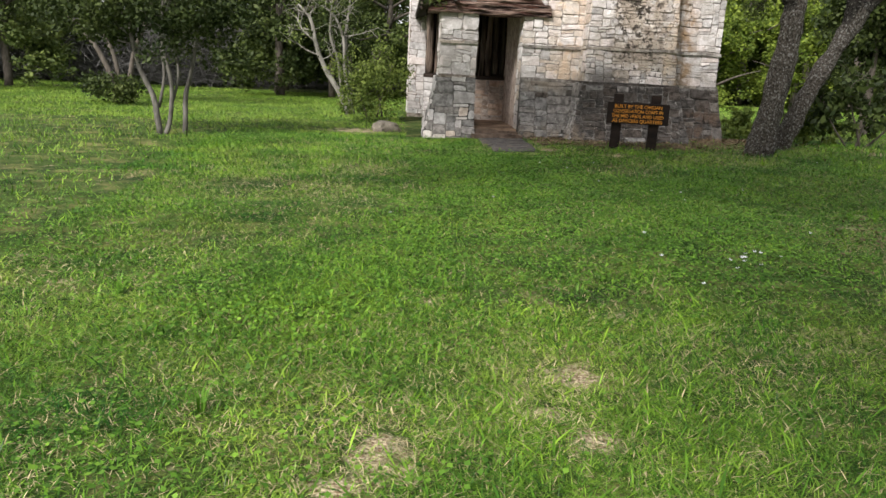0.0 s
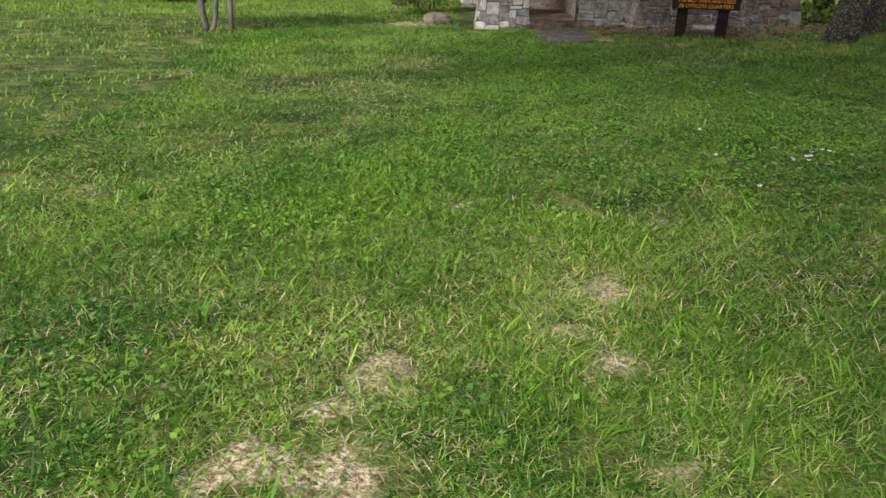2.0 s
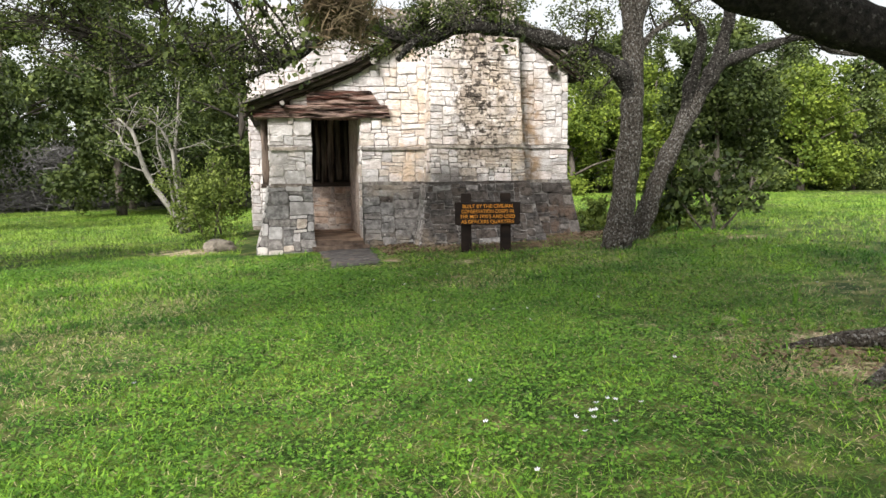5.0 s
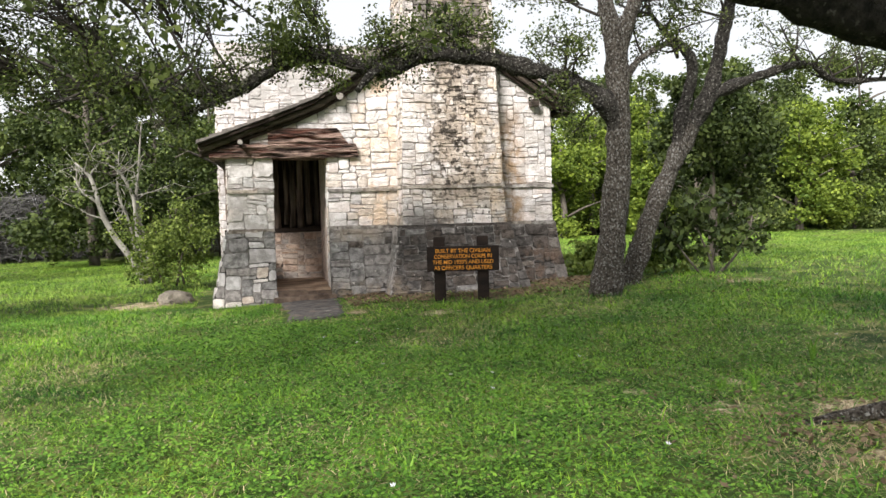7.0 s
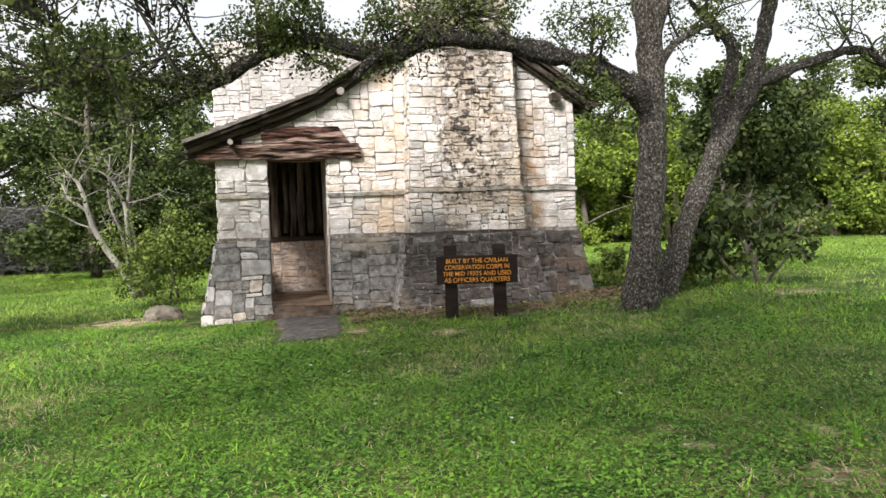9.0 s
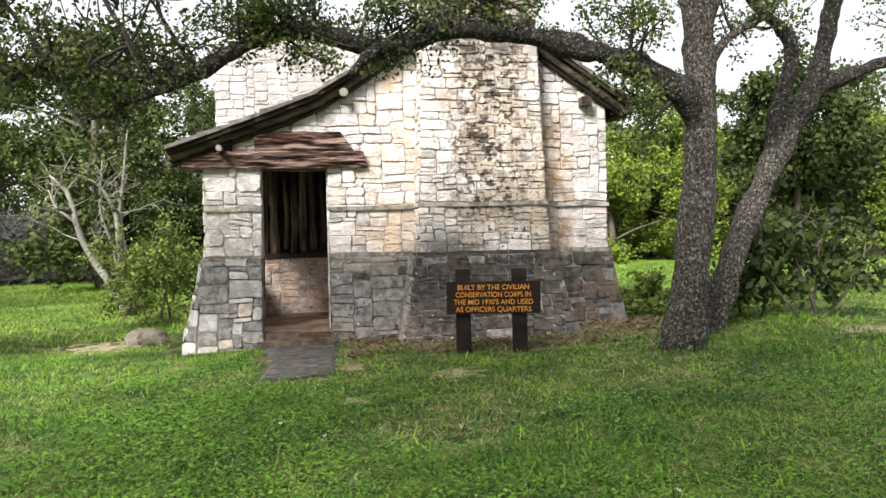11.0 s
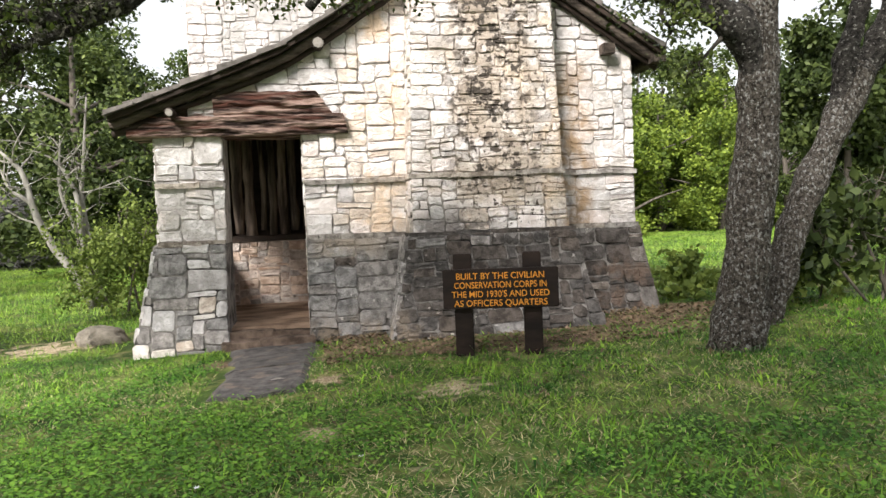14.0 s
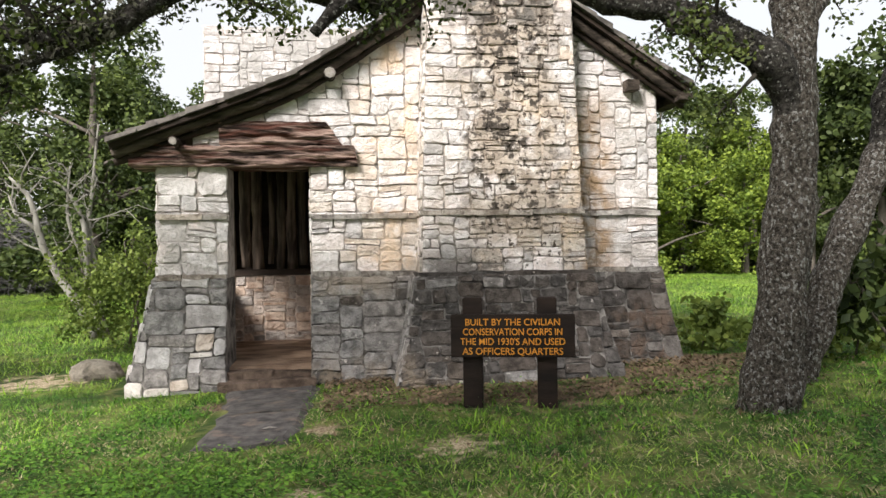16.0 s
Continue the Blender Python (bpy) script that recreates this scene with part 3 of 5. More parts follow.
# front wall, its core of mortar with the doorway between pier and wall
def front_core(name, x0, x1, top):
    """Solid core behind the stones, with the battered base."""
    zs = [-0.15, 0.0, 0.25, 0.5, 0.75, LEDGE - 0.021, LEDGE]
    zs += [z for z in np.arange(LEDGE + 0.25, 5, 0.25)]
    bm = bmesh.new()
    xs = np.linspace(x0, x1, max(2, int((x1 - x0) / 0.25) + 1))
    left_edge = x0 == LEFT
    right_edge = x1 == RIGHT
    rows = []
    for i, z in enumerate(zs):
        row = []
        for x in xs:
            zz = min(z, top(x))
            f = flare(max(zz, 0), 0.24)
            xx = x
            if left_edge and x == xs[0]:
                xx = x - f * 0.8
            if right_edge and x == xs[-1]:
                xx = x + f * 0.55
            row.append((xx, -f, zz))
        rows.append(row)
    front = [[bm.verts.new(p) for p in row] for row in rows]
    back = [[bm.verts.new((p[0], 0.42, p[2])) for p in row] for row in rows]
    for i in range(len(zs) - 1):
        for j in range(len(xs) - 1):
            bm.faces.new((front[i][j], front[i][j + 1], front[i + 1][j + 1], front[i + 1][j]))
            bm.faces.new((back[i][j + 1], back[i][j], back[i + 1][j], back[i + 1][j + 1]))
        bm.faces.new((back[i][0], front[i][0], front[i + 1][0], back[i + 1][0]))
        bm.faces.new((front[i][-1], back[i][-1], back[i + 1][-1], front[i + 1][-1]))
    bmesh.ops.remove_doubles(bm, verts=bm.verts[:], dist=0.0005)
    bm.normal_update()
    for f in bm.faces:
        f.material_index = 1 if f.calc_center_median().z < LEDGE - 0.02 else 0
    ob = part(name, bm, M_MORTAR, cabin)
    ob.data.materials.append(M_MORTAR_DARK)
    return ob


pier = front_core("pier", LEFT, DOOR0, lambda x: LINTEL)
wall_front = front_core("front_wall", DOOR1, RIGHT, lambda x: roof_z(x) - 0.13)
gable = part("gable_wall", prism([(-0.3, LINTEL + 0.19), (DOOR1, LINTEL + 0.19), (DOOR1, roof_z(DOOR1) - 0.13), (0.05, roof_z(0.05) - 0.13), (-0.3, roof_z(-0.3) - 0.13)],
                                 0.0, 0.42), M_MORTAR, cabin)


def front_place(u, v, out):
    return (u, -flare(max(v, 0), 0.24) - out, v)


def pier_spans(v):
    return [(LEFT - flare(max(v, 0), 0.24) * 0.8, DOOR0 + 0.01)]


def right_spans(v):
    chim0, chim1 = 1.80 - 0.3 * max(0, 1 - v / LEDGE) , 3.31 + 0.3 * max(0, 1 - v / LEDGE)
    over = []
    xr = RIGHT + flare(max(v, 0), 0.24) * 0.55
    left = DOOR1
    while left < 1.85 and roof_z(left) - 0.14 < v:
        left += 0.03
    while xr > 3.3 and roof_z(xr) - 0.14 < v:
        xr -= 0.03
    if 1.82 - left > 0.05:
        over.append((left, chim0 + 0.03))
    if xr - 3.3 > 0.05:
        over.append((chim1 - 0.03, xr))
    return over


def gable_spans(v):
    left = -0.3
    while left < DOOR1 and roof_z(left) - 0.14 < v:
        left += 0.03
    return [(left, DOOR1)] if DOOR1 - left > 0.08 else []


BANDS = (LEDGE, BAND - 0.03, BAND + 0.03)
lay_stones(pier, pier_spans, -0.1, LINTEL, front_place, front_stone, bands=BANDS)
lay_stones(wall_front, right_spans, -0.1, 3.5, front_place, front_stone, bands=BANDS)
lay_stones(gable, gable_spans, LINTEL + 0.2, 2.75, front_place, front_stone)

# pier's outer side, and the jamb of the wall across the doorway
def pier_side_place(u, v, out):
    return (LEFT - flare(max(v, 0), 0.24) * 0.8 - out, u, v)


def jamb_place(u, v, out):
    return (DOOR1 - out * 0.6, u, v)


lay_stones(pier, lambda v: [(-flare(max(v, 0), 0.24), 0.42)], -0.1, LINTEL, pier_side_place, lambda u, v: M_STONE if v > LEDGE else (M_STONE_MIX if random.random() < 0.6 else M_STONE_GREY), bands=BANDS, flip=True, limit=60)
lay_stones(wall_front, lambda v: [(0.0, 0.42)], 0.1, LINTEL, jamb_place, lambda u, v: M_STONE if random.random() < 0.7 else M_STONE_WARM, bands=BANDS, flip=True, limit=0)


# chimney: a battered mass against the gable, and its stack
def chim_half(z):
    return float(np.interp(z, [-0.1, 0.5, LEDGE - 0.03, LEDGE, 1.54, 3.4, 4.75], [1.05, 0.91, 0.84, 0.79, 0.755, 0.69, 0.645]))


def chim_out(z):
    return float(np.interp(z, [-0.1, 0.5, LEDGE - 0.03, LEDGE, 1.54, 3.4, 4.75], [0.86, 0.60, 0.50, 0.42, 0.37, 0.33, 0.30]))


CX = 2.555
STACK = 4.72


def chimney():
    bm = bmesh.new()
    rings = []
    for z in (-0.12, 0.25, 0.5, LEDGE - 0.03, LEDGE, 1.54, 2.4, 3.4, STACK):
        h, o = chim_half(z), chim_out(z)
        rings.append([bm.verts.new(p) for p in ((CX - h, -o, z), (CX + h, -o, z), (CX + h, 0.75, z), (CX - h, 0.75, z))])
    for a, b in zip(rings, rings[1:]):
        for i in range(4):
            bm.faces.new((a[i], a[(i + 1) % 4], b[(i + 1) % 4], b[i]))
    bm.faces.new(rings[-1])
    for f in bm.faces:
        f.material_index = 1 if f.calc_center_median().z < LEDGE else 0
    ob = part("chimney", bm, M_MORTAR, cabin)
    ob.data.materials.append(M_MORTAR_DARK)
    return ob


def chimney_stone(x, z):
    r = random.random()
    if z < LEDGE:
        return M_STONE_DARK if r < 0.94 else M_STONE_GREY
    if x < CX - 0.3:
        return M_STONE if r < 0.7 else M_STONE_MIX
    return M_STONE_WARM if r < 0.42 else (M_STONE if r < 0.8 else M_STONE_MIX)


stack = chimney()
lay_stones(stack, lambda v: [(CX - chim_half(v), CX + chim_half(v))], -0.1, STACK, lambda u, v, o: (u, -chim_out(v) - o, v), chimney_stone, cell=0.048, bands=BANDS, sizes=SMALL)
lay_stones(stack, lambda v: [(-chim_out(v), 0.0 if v < 3 else 0.75)], -0.1, STACK, lambda u, v, o: (CX - chim_half(v) - o, u, v),
           lambda u, v: M_STONE_GREY if v < LEDGE else (M_STONE if random.random() < 0.5 else M_STONE_WARM), bands=BANDS, flip=True, limit=0)

# string courses: thin ledge stones laid end to end
def ledge(x0, x1, front, back, z, high, mat):
    x = x0
    while x < x1 - 0.02:
        w = random.uniform(0.22, 0.55)
        if x1 - x - w < 0.15:
            w = x1 - x
        f, dz = front + random.uniform(-0.010, 0.010), random.uniform(-0.006, 0.006)
        part("ledge_stone", box(x + 0.002, x + w - 0.002, -f, back, z - high + dz, z + dz, rough=0.011, cuts=4), mat, cabin, "thin weathered ledge stone")
        x += w


for x0, x1 in ((LEFT - 0.01, DOOR0), (DOOR1, 1.78), (3.33, RIGHT + 0.01)):
    ledge(x0, x1, 0.045, 0.05, BAND + 0.015, 0.048, M_LEDGE)
    ledge(x0, x1, 0.062, 0.05, LEDGE + 0.018, 0.055, M_LEDGE)
ledge(CX - 0.77, CX + 0.77, 0.408, -0.2, BAND + 0.015, 0.045, M_LEDGE)
ledge(CX - 0.83, CX + 0.83, 0.49, -0.2, LEDGE + 0.01, 0.05, M_STONE_DARK)

# side, inner and rear walls
part("side_wall", box(DOOR1, DOOR1 + 0.4, 0.42, 4.9, -0.1, 2.75), M_STONE_INNER, cabin)
part("side_wall", box(RIGHT - 0.4, RIGHT, 0.42, 4.9, -0.1, 2.75), M_MORTAR, cabin)
porch_low = part("porch_wall", box(-0.61, DOOR1, 1.98, 2.3, -0.1, 0.9), M_STONE_INNER, cabin, "low soiled stone wall of the porch")
porch_end = part("porch_wall", box(-0.82, -0.62, 1.98, 2.3, -0.1, 0.9), M_MORTAR, cabin, "low pale stone wall end of the porch")
lay_stones(porch_end, lambda v: [(-0.82, -0.62)], -0.05, 0.9, lambda u, v, o: (u, 1.98 - o, v), lambda u, v: M_STONE_MIX, cell=0.05)
lay_stones(porch_low, lambda v: [(-0.61, DOOR1)], 0.1, 0.9, lambda u, v, o: (u, 1.98 - o, v), lambda u, v: M_STONE_INNER, cell=0.042, sizes=SMALL)
side_low = part("porch_wall", box(-0.60, -0.35, 0.42, 1.98, -0.1, 0.9), M_MORTAR, cabin, "low pale stone side wall of the porch")
lay_stones(side_low, lambda v: [(0.42, 1.96)], -0.05, 0.9, lambda u, v, o: (-0.60 - o, u, v), lambda u, v: M_STONE_MIX if random.random() < 0.7 else M_STONE_GREY, cell=0.05, flip=True)
part("sill", box(-0.82, DOOR1, 1.94, 2.3, 0.9, 0.97, rough=0.01, cuts=5), M_WOOD_DARK, cabin, "dark worn wooden sill")
part("porch_floor", box(-0.7, DOOR1, 0.0, 1.98, -0.1, 0.12, rough=0.008, cuts=6), M_FLOOR, cabin, "worn reddish stone floor")
x = -0.80
while x < DOOR1 - 0.05:
    r = random.uniform(0.036, 0.072)
    v, f = tube([(x + r, 2.06 + random.uniform(-0.02, 0.03), random.uniform(0.93, 1.06)), (x + r + random.uniform(-0.02, 0.02), 2.05, 1.6), (x + r + random.uniform(-0.03, 0.03), 2.08, roof_z(x) - 0.1)],
                [r * random.uniform(0.8, 1.2), r, r * 0.9], 9, 0.12, 0.35)
    part("log", mesh_data("log", v, f, True), M_LOG, cabin)
    x += 2 * r + random.uniform(0.0, 0.045)
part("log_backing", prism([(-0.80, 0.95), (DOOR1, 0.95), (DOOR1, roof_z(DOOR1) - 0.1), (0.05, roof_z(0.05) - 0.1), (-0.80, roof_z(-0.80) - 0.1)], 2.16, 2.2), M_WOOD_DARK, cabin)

# taller stone block at the back
rear = part("rear_wall", box(-1.1, 2.6, 4.9, 6.6, -0.1, 4.72), M_MORTAR, cabin, "tall pale stone wall rising behind the roof")
lay_stones(rear, lambda v: [(-1.1, 1.9)], 0.0, 4.74, lambda u, v, o: (u, 4.9 - o, v), lambda u, v: M_STONE if random.random() < 0.15 else M_STONE_MIX, cell=0.06, limit=200)
lay_stones(rear, lambda v: [(4.9, 6.6)], 0.0, 4.74, lambda u, v, o: (-1.1 - o, u, v), lambda u, v: M_STONE, cell=0.075, limit=0, flip=True)

# lintel beams over the doorway
def beam(x0, x1, z0, z1, y0, y1, slant):
    """A hewn beam, its front face split into ragged ridges along the grain."""
    nx, nz = 90, 22
    verts, faces = [], []
    for j in range(nz + 1):
        for i in range(nx + 1):
            k, s = i / nx, j / nz
            x = x0 + (x1 - x0) * k + slant * (1 - s) * k + 0.012 * noise.noise(Vector((k * 30, s * 9, 4))) * (k > 0.9)
            z = z0 + (z1 - z0) * s + 0.005 * noise.noise(Vector((x * 4, 5, s * 1.5)))
            ridge = noise.noise(Vector((x * 3.2 + z * 2, 3.0, z * 17))) + 0.7 * noise.noise(Vector((x * 6, 7.0, z * 38)))
            crack = noise.noise(Vector((x * 1.6, 11.0, z * 26)))
            edge = 0.012 * (max(0, abs(s - 0.5) - 0.4) * 10) ** 2
            verts.append((x, y0 - 0.034 * ridge + 0.05 * max(0.0, crack - 0.16) + edge, z + 0.010 * noise.noise(Vector((x * 9, 1.0, s * 3)))))
    w = nx + 1
    for j in range(nz):
        for i in range(nx):
            faces.append((j * w + i, j * w + i + 1, (j + 1) * w + i + 1, (j + 1) * w + i))
    o = len(verts)
    rim = [j * w for j in range(nz + 1)], [nz * w + i for i in range(1, nx + 1)], [j * w + nx for j in range(nz - 1, -1, -1)], [i for i in range(nx - 1, 0, -1)]
    loop = [q for side in rim for q in side]
    for q in loop:
        verts.append((verts[q][0], y1, verts[q][2]))
    for i in range(len(loop)):
        j = (i + 1) % len(loop)
        faces.append((loop[i], loop[j], o + j, o + i))
    return part("lintel_beam", mesh_data("lintel_beam", verts, faces), M_TIMBER, cabin, "rough split weathered timber lintel")


beam(-0.85, 1.19, LINTEL - 0.005, 2.19, -0.10, 0.42, 0.035)
beam(-0.05, 0.93, 2.195, 2.415, -0.085, 0.40, 0.15)

# roof: deck, rake timbers, shingles
PROFILE = [(-0.98, 2.215), (0.05, 2.60), (0.6, 2.82), (1.07, 3.10), (1.6, 3.445), APEX, (4.46, 2.775)]


def roof_strip(name, drop0, drop1, y0, y1, mat, label=""):
    outline = [(x, z - drop0) for x, z in PROFILE] + [(x, z - drop1) for x, z in PROFILE[::-1]]
    return part(name, prism(outline, y0, y1), mat, cabin, label)


deck = roof_strip("roof_deck", 0.03, 0.075, -0.22, 4.95, M_WOOD_DARK, "dark plank roof deck")
# hewn rake poles under the edge of the roof, one on each side of the stack
for run, r, drop, y, mat in ((PROFILE[:6], 0.045, 0.115, -0.115, M_RAKE), (PROFILE[5:], 0.05, 0.115, -0.115, M_RAKE),
                             (PROFILE[:6], 0.032, 0.185, -0.06, M_WOOD_DARK), (PROFILE[5:], 0.032, 0.185, -0.06, M_WOOD_DARK)):
    v, f = tube([(x, y, z - drop) for x, z in run], [r] * len(run), 9, 0.09, 0.35)
    part("rake_pole", mesh_data("rake_pole", v, f, True), mat, cabin, "dark hewn rake pole under the roof edge")
part("eave_board", box(4.36, 4.50, -0.22, 0.5, 2.63, 2.70, rough=0.012, cuts=3), M_RAKE, cabin, "dark weathered eave board")

segs = list(zip(PROFILE, PROFILE[1:]))
for (xa, za), (xb, zb) in segs:
    ln = math.hypot(xb - xa, zb - za)
    k = max(1, round(ln / 0.19))
    down = 1 if zb < za else -1
    for i in range(k):
        a, b = (i - 0.1) / k, (i + 1.45) / k
        if down > 0:
            a, b = (i + 1.1) / k, (i - 0.45) / k
        x0, z0 = xa + (xb - xa) * a, za + (zb - za) * a
        x1, z1 = xa + (xb - xa) * b, za + (zb - za) * b
        y = -0.265 + random.uniform(-0.03, 0.03)
        while y < 0.75:
            w = random.uniform(0.09, 0.19) if y < 0.6 else 4.2
            t0, t1 = 0.028 + random.uniform(-0.006, 0.016), 0.002
            me = mesh_data("shingle", [(x0, y, z0 - 0.02), (x0, y + w - 0.005, z0 - 0.02), (x1, y + w - 0.005, z1 - 0.025), (x1, y, z1 - 0.025),
                                       (x0, y, z0 + t0), (x0, y + w - 0.005, z0 + t0), (x1, y + w - 0.005, z1 + t1), (x1, y, z1 + t1)],
                           [(3, 2, 1, 0), (4, 5, 6, 7), (0, 1, 5, 4), (1, 2, 6, 5), (2, 3, 7, 6), (3, 0, 4, 7)])
            part("shingle", me, M_SHINGLE, deck)
            y += w

# purlin ends under the rakes
for x, z, y, r in ((-0.42, 2.205, -0.27, 0.044), (0.97, 2.855, -0.19, 0.053)):
    v, f = tube([(x, 0.1, z), (x, y, z)], [r, r], 10, 0.1, 0.15)
    purlin = part("purlin", mesh_data("purlin", v, f, True), M_WOOD_DARK, cabin)
    v, f = tube([(x, y + 0.03, z), (x + 0.005, y - 0.015, z - 0.005)], [r * 0.98, r * 0.86], 8, 0.1, 0.4)
    part("purlin_end", mesh_data("purlin_end", v, f), M_CUT, purlin, "pale cut log end")
part("purlin", box(3.86, 3.98, -0.16, 0.1, 2.73, 2.84, rough=0.012, cuts=3), M_RAKE, cabin, "grey squared purlin end")

# step and path
for x0, x1, y0, y1, z1 in ((-0.03, 0.42, -0.24, 0.03, 0.10), (0.425, 0.80, -0.22, 0.03, 0.088), (-0.05, 0.30, -0.40, -0.235, 0.04), (0.305, 0.82, -0.42, -0.225, 0.052)):
    part("door_step", box(x0, x1, y0, y1, -0.1, z1, rough=0.022, cuts=6), M_STEP, cabin, "worn broken stone threshold")


def path():
    ob = thing("garden_path", "dark grey worn paving slabs leading to the doorway", "path", kind="structure")
    for x0, x1, x2, x3, ya, yb in ((0.0, 0.86, 0.08, 0.86, -0.44, -0.79), (0.08, 0.85, 0.14, 0.83, -0.84, -1.40), (0.14, 0.82, 0.10, 0.74, -1.455, -2.30)):
        bm = bmesh.new()
        n = 10
        rows = []
        for j in range(n + 1):
            k = j / n
            y = ya + (yb - ya) * k
            row = []
            for i in range(n + 1):
                s = i / n
                xl, xr = x0 + (x2 - x0) * k, x1 + (x3 - x1) * k
                xx = xl + (xr - xl) * s + 0.06 * noise.noise(Vector((s * 2, y * 4, 1)))
                yy = y + (0.12 * noise.noise(Vector((xx * 4, yb, 2))) if j == n else 0)
                row.append(bm.verts.new((xx, yy, ground_z(xx, yy) + 0.02 + 0.014 * noise.noise(Vector((xx * 3, yy * 3, 0))) - 0.03 * (abs(s - 0.5) > 0.47))))
            rows.append(row)
        for j in range(n):
            for i in range(n):
                bm.faces.new((rows[j][i], rows[j + 1][i], rows[j + 1][i + 1], rows[j][i + 1]))
        bmesh.ops.extrude_face_region(bm, geom=bm.faces[:])
        for row in rows:
            for v in row:
                v.co.z -= 0.08
        bmesh.ops.recalc_face_normals(bm, faces=bm.faces[:])
        part("slab", bm, M_SLAB, ob)


path()

# ---------------------------------------------------------------- sign
def sign():
    """Two square posts and a routed board; local x runs along the board."""
    ob = thing("park_sign", "dark brown wooden board on two posts with yellow routed lettering", "sign", (1.88, -1.66, 0))
    ob.rotation_euler = (0, 0, radians(-13.3))
    w = 0.91
    part("board", box(0, w, -0.045, 0.0, 0.41, 0.725, bevel=0.006), M_SIGN, ob)
    for x in (0.085, 0.635):
        part("post", box(x, x + 0.145, 0.002, 0.12, -0.15, 0.845, bevel=0.008), M_SIGN, ob)
    lines = ("BUILT BY THE CIVILIAN", "CONSERVATION CORPS IN", "THE MID 1930'S AND USED", "AS OFFICERS QUARTERS")
    letters = []
    for i, text in enumerate(lines):
        cu = bpy.data.curves.new("lettering", "FONT")
        cu.body = text
        cu.align_x = "CENTER"
        cu.size = 0.071
        cu.offset = 0.0004
        cu.extrude = 0.002
        tmp = bpy.data.objects.new("lettering", cu)
        me = bpy.data.meshes.new_from_object(tmp)
        bpy.data.objects.remove(tmp)
        xs = [v.co.x for v in me.vertices]
        want = (0.69, 0.725, 0.765, 0.735)[i]
        k = want / (max(xs) - min(xs))
        for v in me.vertices:
            v.co = Vector((w / 2 + v.co.x * k, -0.048 - v.co.z, 0.645 - 0.0715 * i + v.co.y))
        bm = bmesh.new()
        bm.from_mesh(me)
        left = set(bm.verts)
        while left:  # every letter is a piece of its own
            todo, letter = [left.pop()], set()
            while todo:
                v = todo.pop()
                letter.add(v)
                for e in v.link_edges:
                    o = e.other_vert(v)
                    if o in left:
                        left.discard(o)
                        todo.append(o)
            order = {v: j for j, v in enumerate(letter)}
            faces = [tuple(order[v] for v in q.verts) for q in {q for v in letter for q in v.link_faces}]
            letters.append(([tuple(v.co) for v in order], faces))
        bm.free()
    letters.sort(key=lambda q: (-max(p[2] for p in q[0]), min(p[0] for p in q[0])))
    for verts, faces in letters:
        part("letter", mesh_data("letter", verts, faces), M_LETTER, ob)


sign()

# ---------------------------------------------------------------- oaks
def grow(limb, count, reach, lift, r, start=0.15, twigs=5, radius=0.02):
    """Side branches of a limb, with twigs. Returns the branches and the twig ends, where the leaves sit."""
    pts, rad = spline(limb, [1.0] * len(limb), 0.1)
    out, ends = [], []
    for _ in range(count):
        i = int(len(pts) * (start + (1 - start) * r.random()))
        p = pts[min(i, len(pts) - 1)]
        d = Vector(r.normal(size=3))
        d.z = abs(d.z) * lift[1] + lift[0]
        d.normalize()
        ln = reach * (0.45 + 0.75 * r.random())
        mid = p + d * ln * 0.5 + Vector(r.normal(size=3)) * 0.10 * ln
        tip = p + d * ln + Vector(r.normal(size=3)) * 0.18 * ln
        out.append(([p, mid, tip], [radius, radius * 0.65, radius * 0.3]))
        ends.append(tip)
        for _ in range(twigs):
            k = 0.35 + 0.6 * r.random()
            a = p + (tip - p) * k
            e = a + (d * 0.5 + Vector(r.normal(size=3)) * 0.6) * ln * 0.5
            out.append(([a, (a + e) / 2 + Vector(r.normal(size=3)) * 0.03, e], [radius * 0.4, radius * 0.28, radius * 0.16]))
            ends.append(e)
    return out, ends


